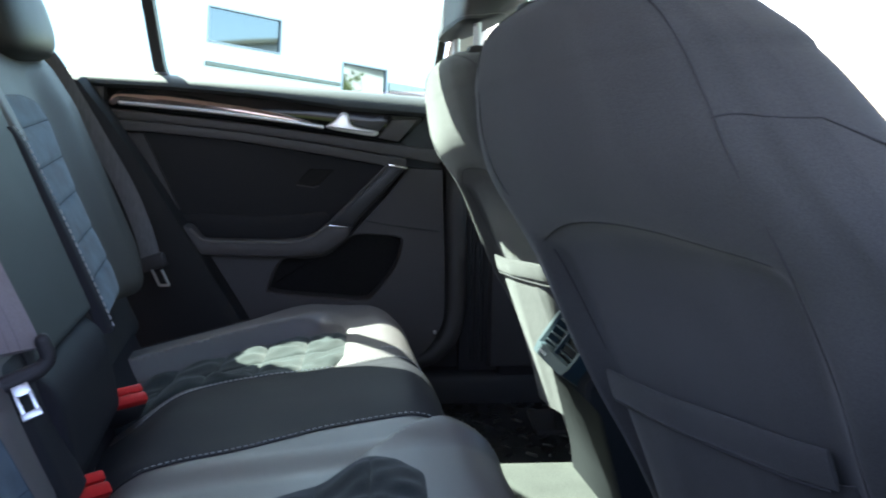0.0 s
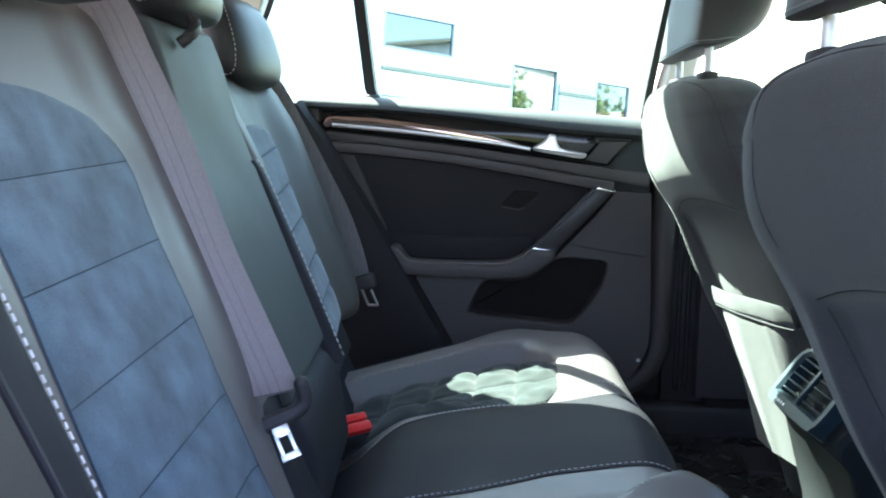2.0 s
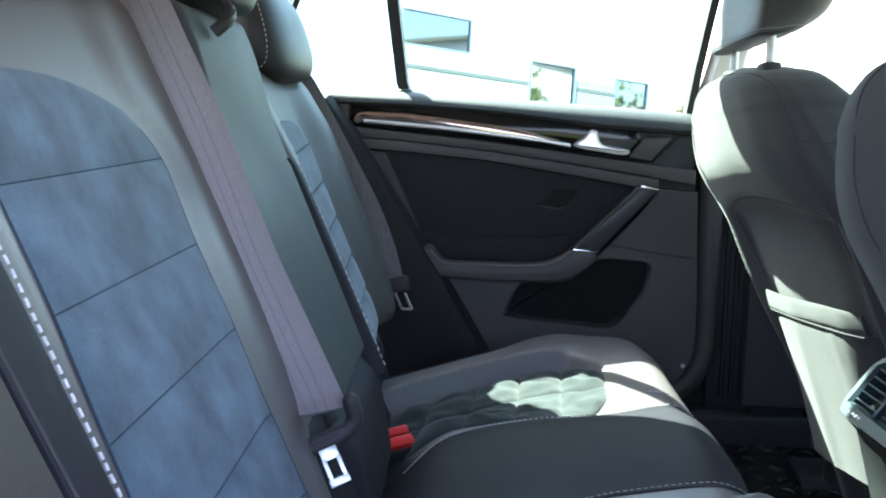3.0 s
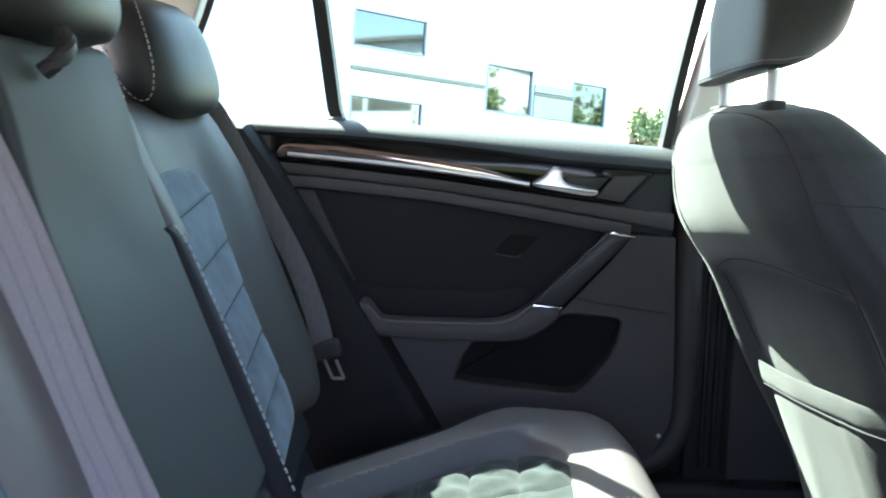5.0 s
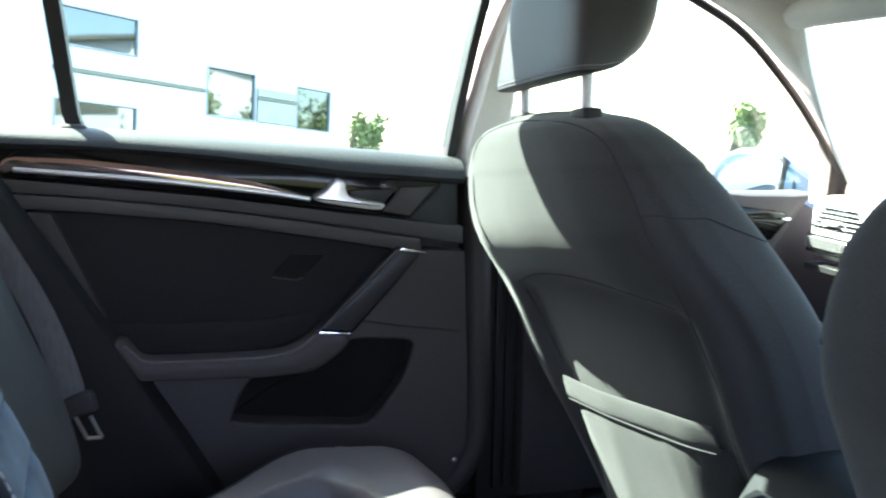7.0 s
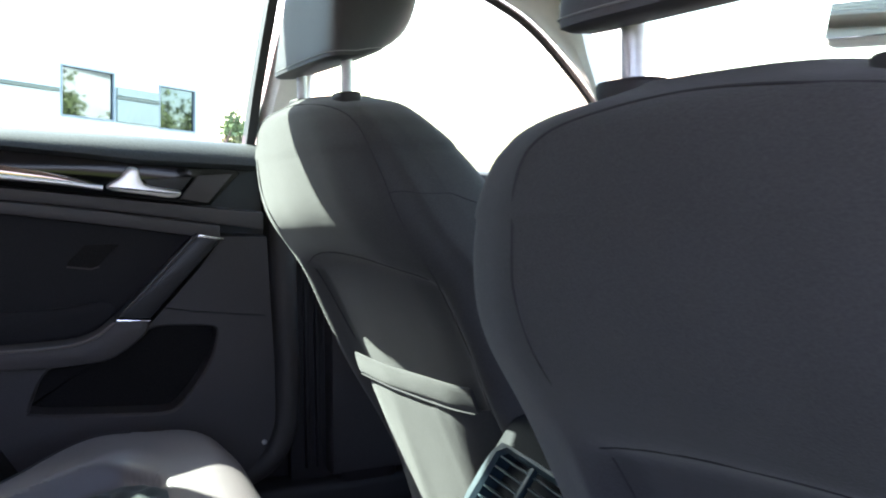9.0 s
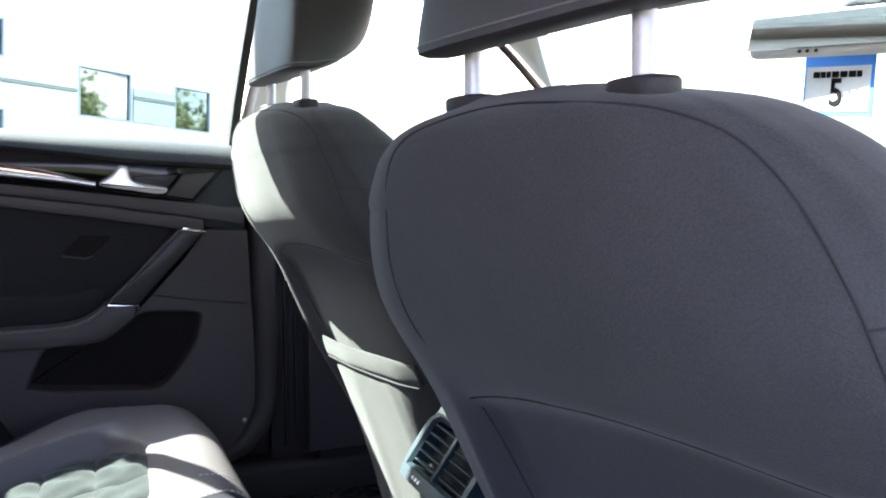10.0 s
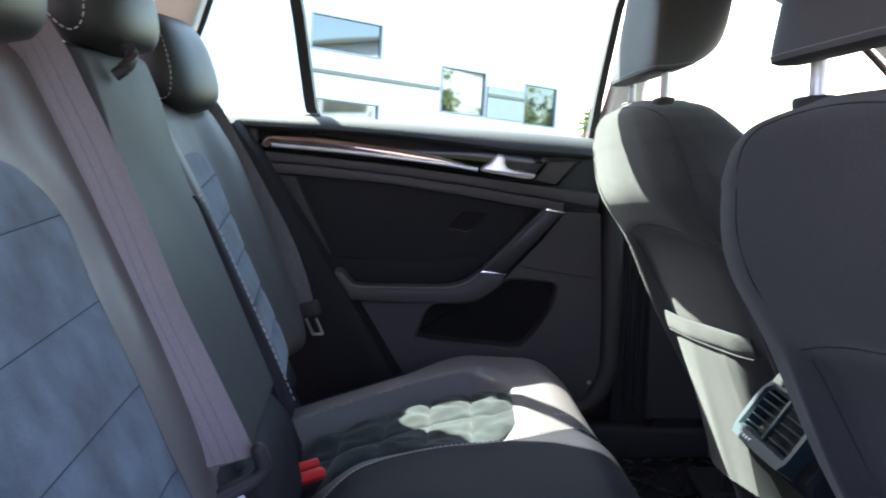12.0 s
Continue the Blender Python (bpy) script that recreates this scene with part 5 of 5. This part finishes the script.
    part("seam", bm, "seam", pocket)
    # seat base with its side cover, and rails
    bm = bmesh.new()
    rings = []
    for k in range(15):
        x = .56 + .50 * k / 14
        zt = .50 + .05 * step(.75, 1.0, x) - .05 * step(1.0, 1.06, x)
        rings.append([(x, -.25, .36), (x, -.26, .45), (x, -.25, zt + .03), (x, -.20, zt + .04), (x, -.12, zt), (x, .12, zt), (x, .20, zt + .04), (x, .25, zt + .03), (x, .26, .45), (x, .25, .36)])
    loft(bm, rings)
    part("seat_base", bm, "cloth", seat)
    for sv in (-.21, .21):
        bm = bmesh.new()
        box(bm, .48, 1.0, sv - .02, sv + .02, .30 - .1 * sv, .34 - .1 * sv, .006)
        box(bm, .54, .96, sv - .012, sv + .012, .33 - .1 * sv, .40, .004)
        part("seat_rail", bm, "plastic", seat)
        bm = bmesh.new()
        rings = []
        for k in range(9):
            x = .53 + .14 * k / 8
            h = .045 * math.sin(math.pi * (k + .7) / 9.4)
            rings.append([(x, sv * 1.20 - .012, .40 - h), (x, sv * 1.20 + .012, .40 - h), (x, sv * 1.20 + .012, .40 + h), (x, sv * 1.20 - .012, .40 + h)])
        loft(bm, rings)
        part("hinge_cover", bm, "plastic", seat, "black plastic hinge cover")
    # headrest: flat rear face, crisp lower rim, underside rising to the front
    bm = bmesh.new()
    rings = []
    n = 64
    HZ = 1.143 + rise
    for k, (q, inset) in enumerate([(0, .034), (0, .020), (.0005, .006), (.003, .001), (.008, 0)] + [(.02 + .0105 * j, 0) for j in range(16)] + [(.186, .004), (.194, .012), (.199, .024), (.201, .05)]):
        half = (.119 - .13 * max(0, q - .02)) - inset
        ring = []
        for i in range(n):
            a = 2 * math.pi * i / n
            c, sn = math.cos(a), math.sin(a)
            v = half * sgnpow(sn, .55 if c < 0 else .8)
            if c < 0:
                x = -.036 + inset + (.036 - inset) * (1 - abs(c) ** .30)
            else:
                bulge = .105 * (1 - math.exp(-(q + .012) / .03)) + .012
                x = (bulge - inset * .5) * c ** .75
            z = q + (.020 * max(0, x) / .1 + .004 * (x + .036) / .1) * math.exp(-q / .03)
            ring.append((hx + x + .16 * q, hv + v, HZ + z))
        rings.append(ring)
    loft(bm, rings)
    hr = part("headrest", bm, "headrest", seat, "dark leatherette headrest")
    bm = bmesh.new()
    ring = rings[4]
    mid = Vector((hx, hv, HZ))
    tube(bm, [Vector(p) + (Vector(p) - mid).normalized() * .0006 for p in ring] + [ring[0]], .0007, 5)
    part("stitching", bm, "headrest_seam", hr, "pale seam round the lower rim")
    for sv in (hv - .083, hv + .083):
        bm = bmesh.new()
        tube(bm, [(hx, sv, 1.085), (hx + .004, sv, 1.19 + rise)], .0070, 14)
        part("post", bm, "post", seat, "grey metal headrest post")
        bm = bmesh.new()
        top = max(1.099, seat_top(hx - lean * .5, sv)) + .001
        rings = []
        for dz, g in ((-.014, .8), (-.004, 1.0), (.002, 1.0), (.004, .92), (.005, .7)):
            rings.append([(hx + .016 * g * sgnpow(math.cos(2 * math.pi * i / 20), .7), sv + .0215 * g * sgnpow(math.sin(2 * math.pi * i / 20), .7), top + dz) for i in range(20)])
        loft(bm, rings)
        part("post_sleeve", bm, "plastic", seat, "flat black post collar")
    seat.matrix_world = m
    return seat


def seat_pose(x, y, z, turn, lean_side):
    return pose(x, y, z, 0, 0, turn) @ pose(0, 0, .6, -math.degrees(lean_side)) @ pose(0, 0, -.6)


front_seat(seat_pose(-.026, .325, -.012, 7.54, .101), "dark grey cloth front passenger seat with map pocket", .037, .285, -.034, .0)
front_seat(seat_pose(.010, -.543, .001, 12.69, .097), "dark grey cloth front driver's seat with map pocket", .020, .270, -.022, -.004)

# ---- centre console with rear vents ----
con = thing("centre_console", "black centre console with rear air vents", "console", at=(.45, .01, .285))
C_INV = Matrix.Translation(-Vector(con.location))
CM = Matrix.Translation((.382, .020, 0)) @ Matrix.Rotation(radians(6), 4, "Z")


def cpart(name, bm, mat, parent=con, label="", m=CM):
    bmesh.ops.transform(bm, matrix=C_INV @ m, verts=bm.verts)
    return part(name, bm, mat, parent, label)


bm = bmesh.new()
rings = []
for y, k in ((-.115, .9), (-.108, 1), (.108, 1), (.115, .9)):
    prof = [(.07, .285), (.045, .45), (.01, .575), (-.008, .595), (-.008, .615), (.055, .70), (.075, .715), (.12, .722), (.40, .70), (.70, .66), (.72, .285)]
    rings.append([(.36 + (x - .36) * (1 if k == 1 else .985), y, .285 + (z - .285) * (1 if k == 1 else .985)) for x, z in prof])
loft(bm, rings)
cpart("body", bm, "console")
VM = CM @ Matrix.Translation((.008, 0, .655)) @ Matrix.Rotation(radians(36), 4, "Y")


def vpart(name, bm, mat, parent=con, label=""):
    return cpart(name, bm, mat, parent, label, VM)


bm = bmesh.new()
W2, H2 = .081, .041
outl = flat([(-W2, -H2 + .010), (-W2 + .006, -H2 - .006), (-W2 + .022, -H2 - .013), (W2 - .022, -H2 - .013), (W2 - .006, -H2 - .006), (W2, -H2 + .010), (W2, H2 - .022), (W2 - .007, H2 - .007), (W2 - .022, H2), (-W2 + .022, H2), (-W2 + .007, H2 - .007), (-W2, H2 - .022)], 3)
inner = [Vector(p) for p in ((-W2 + .014, -H2 + .008), (W2 - .014, -H2 + .008), (W2 - .014, H2 - .016), (W2 - .024, H2 - .008), (-W2 + .024, H2 - .008), (-W2 + .014, H2 - .016))]
bm = holed(outl, inner, -.012, .03, .005, .028)
bmesh.ops.transform(bm, matrix=Matrix.Rotation(radians(-90), 4, "Z"), verts=bm.verts)
vframe = vpart("vent_frame", bm, "teal", label="slate grey vent surround")
bm = bmesh.new()
box(bm, .018, .0278, -.066, .066, -.032, .032, .001, 1)
vpart("vent_cavity", bm, "seal", vframe)
for k in range(5):
    bm = bmesh.new()
    z = -.026 + k * .0128
    box(bm, -.008, .012, -.0665, .0665, z - .0014, z + .0014, .001, 1)
    vpart("slat", bm, "teal", vframe)
bm = bmesh.new()
box(bm, -.0125, -.004, -.004, .004, -.035, .035, .002, 2)
vpart("vent_bar", bm, "teal", vframe)
bm = bmesh.new()
for k in range(4):
    box(bm, -.0135, -.011, .045 - k * .009, .050 - k * .009, -.049, -.044, .0008, 1)
vpart("thumb_wheel", bm, "satin", vframe, "small ribbed thumb wheel")

# ---- floor mats and clutter ----
mat_ = thing("floor_mat", "black ribbed rubber floor mat", "floor mat", at=(.36, .50, .282))
bm = bmesh.new()
box(bm, .20, .62, .22, .78, .2822, .290, .003, 2)
bmesh.ops.transform(bm, matrix=Matrix.Translation((-.36, -.50, -.282)), verts=bm.verts)
part("sheet", bm, "rubber", mat_)
bm = bmesh.new()
box(bm, -.014, .014, -.004, .004, 0, .005, .0015, 1)
rib = part("rib", bm, "rubber", mat_)
rib_mesh = rib.data
for i in range(9):
    for j in range(11):
        ob = rib if i == j == 0 else new("rib", rib_mesh)
        ob.parent = mat_
        ob.matrix_local = Matrix.Translation((-.13 + i * .045, -.25 + j * .05, .0072)) @ Matrix.Rotation(radians(45 if (i + j) % 2 else -45), 4, "Z")
lab = thing("sticker", "small white printed sticker under the seat", "sticker", at=(.542, .748, .313))
bm = bmesh.new()
box(bm, -.022, .022, -.002, .002, -.008, .010, .0008, 1)
part("paper", bm, "paper_white", lab)
bm = bmesh.new()
for z in (-.003, .002, .006):
    box(bm, -.017, .012, -.0035, -.0022, z - .001, z + .001)
part("print", bm, "ink", lab)
# under-seat duct
bm = bmesh.new()
box(bm, .44, .80, .56, .70, .285, .302, .006, 2)
tagged(part("air_duct", bm, "plastic"), "black under-seat air duct on the floor", "duct")

# ---- dashboard, front door, mirrors, windscreen ----
dash = thing("dashboard", "dark dashboard with silver vent trim", "dashboard", at=(1.3, 0, .6))
bm = bmesh.new()
rings = []
for y in [-.74 + .06 * k for k in range(27)]:
    b = .03 * math.cos(y * 2)
    rings.append([(1.55, y, .50), (1.12 - b, y, .50), (1.06 - b, y, .60), (1.05 - b, y, .78), (1.07 - b, y, .86), (1.12 - b, y, .915), (1.2, y, .94), (1.55, y, .93)])
loft(bm, rings)
bmesh.ops.transform(bm, matrix=Matrix.Translation((-1.3, 0, -.6)), verts=bm.verts)
part("body", bm, "dash", dash)
bm = bmesh.new()
DV = Matrix.Translation((-.38, .655, .30))
box(bm, -.015, .16, -.092, .090, -.074, .048, .034, 6, DV)
vt = part("vent_frame", bm, "dash_trim", dash, "silver side vent surround")
for k in range(5):
    bm = bmesh.new()
    box(bm, -.018, -.010, -.070 + .004 * k, .066 - .006 * k, -.010 + k * .0088, -.0066 + k * .0088, .001, 1, DV)
    part("slat", bm, "gloss", vt)
bm = bmesh.new()
box(bm, -.024, -.012, -.012, .030, -.003, .0015, .002, 2, DV)
part("vent_tab", bm, "dash_trim", vt, "pale adjusting tab")
for z0, z1, mat, nm in ((-.027, -.024, "gloss", "gap"), (-.058, -.053, "gloss", "gap"), (-.050, -.030, "satin", "trim_strip"), (-.092, -.080, "seal", "slot")):
    bm = bmesh.new()
    box(bm, -.0185, .02, -.080, .078, z0, z1, .001, 1, DV)
    part(nm, bm, mat, vt)

fd = thing("front_door", "closed front passenger door with dark trim", "car door", at=(.7, .80, .4))
F_INV = Matrix.Translation(-Vector(fd.location))


def fpart(name, bm, mat, label=""):
    bmesh.ops.transform(bm, matrix=F_INV, verts=bm.verts)
    return part(name, bm, mat, fd, label)


fpart("panel", slab([(.36, .38), (.84, .38), (.858, .80), (.866, .84), (.925, .925), (.955, .944), (.90, .942), (.80, .944), (.36, .985)], .77, .86, .012), "soft")
fpart("backing", slab([(.80, .38), (1.12, .38), (1.10, .80), (.99, .90), (.93, .93), (.80, .92)], .80, .87, .01), "plastic")
fpart("insert_panel", slab([(.52, .938), (.795, .921), (.874, .910), (.877, .890), (.846, .857), (.52, .875)], .758, .78, .006), "gloss", "gloss black switch panel")
bm = bmesh.new()
box(bm, .862, .880, .752, .762, .8955, .9005, .001)
fpart("switch", bm, "satin")
fpart("armrest", slab([(.42, .70), (.95, .70), (.98, .64), (.42, .62)], .70, .80, .02), "soft")
bm = bmesh.new()
rings = [[(x0, y, z), (x1, y, z), (x1, y + .004, z), (x0, y + .004, z)] for z, y, x0, x1 in ((.93, .815, .36, .96), (1.05, .79, .36, .87), (1.15, .755, .37, .78), (1.24, .72, .38, .69), (1.31, .68, .40, .55))]
loft(bm, rings)
fpart("window_pane", bm, "glass", "green-tinted clear glass")
bm = bmesh.new()
loft(bm, [[(.970 - dx, .725 + dy, .930), (.978 - dx, .72 + dy, 1.01), (.938 - dx, .72 + dy, 1.05), (.936 - dx, .725 + dy, .930)] for dx, dy in ((0, 0), (.004, .02))])
fpart("window_frame", bm, "seal")
bm = bmesh.new()
loft(bm, [[(.934 - dx, .727 + dy, .930), (.936 - dx, .722 + dy, 1.048), (.902 - dx, .724 + dy, 1.052), (.915 - dx, .73 + dy, .930)] for dx, dy in ((0, 0), (.003, .016))])
fpart("corner_trim", bm, "pillar", "pale trim at the window's front corner")

wm = thing("door_mirror", "blue door mirror housing with mirror glass", "mirror", at=(.968, 1.04, .942))
bm = bmesh.new()
rings = []
for k in range(13):
    q = -1 + k / 6
    y = .115 * q
    f = max(.12, (1 - abs(q) ** 3)) ** .5
    rings.append([(.02 + (.055 * f if math.cos(a) > 0 else .012) * math.cos(a), y, .068 * f * math.sin(a) * (1.1 if math.sin(a) > 0 else .9)) for a in [2 * math.pi * i / 20 for i in range(20)]])
loft(bm, rings)
part("housing", bm, "paint", wm, "blue painted housing")
bm = bmesh.new()
gl = flat([(-.094, -.03), (-.09, .010), (-.055, .038), (0, .051), (.06, .056), (.083, .050), (.087, .03), (.070, -.045), (0, -.053), (-.07, -.05)], 4)
sb = slab(gl, -.002, .004, .001)
bmesh.ops.transform(sb, matrix=Matrix.Translation((.004, 0, 0)) @ Matrix.Rotation(radians(-90), 4, "Z"), verts=sb.verts)
part("mirror_glass", sb, "mirror", wm)
rim = flat([(-.103, -.032), (-.098, .014), (-.060, .045), (0, .058), (.062, .063), (.089, .056), (.094, .032), (.077, -.050), (0, -.060), (-.075, -.057)], 4)
sb = slab(rim, .001, .014, .004)
bmesh.ops.transform(sb, matrix=Matrix.Translation((.004, 0, 0)) @ Matrix.Rotation(radians(-90), 4, "Z"), verts=sb.verts)
part("rim", sb, "plastic", wm, "black plastic mirror rim")
bm = bmesh.new()
rings = []
for k in range(8):
    q = k / 7
    zt, zb, dx = .052 - .062 * q ** 1.4, -.056 - .012 * q, .045 + .02 * q
    rings.append([(.012, -.085 - .115 * q, zt - .008), (.022, -.085 - .115 * q, zt), (dx, -.085 - .115 * q, zt - .006), (dx + .008, -.085 - .115 * q, (zt + zb) / 2), (dx, -.085 - .115 * q, zb), (.014, -.085 - .115 * q, zb)])
loft(bm, rings)
part("arm", bm, "paint", wm)
wm.rotation_euler = (0, 0, radians(14))

# interior mirror and hanging card
im = thing("rearview_mirror", "grey framed rear-view mirror under the roof", "mirror", at=(.97, .082, 1.205))
bm = bmesh.new()
box(bm, -.012, .022, -.14, .128, -.032, .034, .014, 4)
part("housing", bm, "pillar", im)
bm = bmesh.new()
box(bm, -.0145, -.012, -.131, .119, -.023, .027, .001, 1)
part("mirror_glass", bm, "dim_mirror", im)
bm = bmesh.new()
tube(bm, spline([(.02, -.01, .02), (.05, -.01, .05), (.11, -.01, .07)], 5), .012, 8)
part("stalk", bm, "plastic", im)
bm = bmesh.new()
for dy in (-.008, .008, .022):
    bmesh.ops.create_uvsphere(bm, u_segments=8, v_segments=6, radius=.003, matrix=Matrix.Translation((-.012, dy - .005, -.027)))
part("button", bm, "ink", im)
im.rotation_euler = (0, radians(10), radians(6))

card = thing("hanging_card", "blue and white card with number 5", "card", at=(1.0, .068, 1.133))
bm = bmesh.new()
box(bm, -.001, .001, -.068, .068, -.046, .05, .0005, 1)
part("sheet", bm, "paper_blue", card)
bm = bmesh.new()
box(bm, -.0022, -.0012, -.062, .062, -.038, .026, .0003, 1)
part("panel", bm, "paper_white", card, "white panel")
bm = bmesh.new()
for k, (a, b) in enumerate(((.046, .033), (.031, .022), (.02, .012), (.009, -.004), (-.007, -.02), (-.023, -.036), (-.038, -.047))):
    box(bm, -.0036, -.0026, b, a, .010, .019, .001, 1)
part("print", bm, "ink", card)
cu = bpy.data.curves.new("digit", "FONT")
cu.body, cu.size, cu.extrude, cu.align_x, cu.align_y = "5", .055, .0004, "CENTER", "CENTER"
cu.offset = .0012
cu.materials.append(M["ink"])
dg = new("digit", cu)
dg.parent = card
dg.matrix_local = Matrix.Translation((-.0032, 0, -.013)) @ Matrix.Rotation(radians(-90), 4, "Z") @ Matrix.Rotation(radians(90), 4, "X")

# windscreen and its header
bm = bmesh.new()
rings = []
for x, z, w in ((.72, 1.325, .58), (.95, 1.225, .63), (1.2, 1.09, .68), (1.45, .95, .72)):
    rings.append([(x - .03 * (a * a), a * w, z) for a in (-1, -.5, 0, .5, 1)] + [(x - .03 * (a * a) + .004, a * w, z + .003) for a in (1, .5, 0, -.5, -1)])
loft(bm, rings)
tagged(part("window_1", bm, "glass"), "green-tinted windscreen", "windscreen", kind="structure")
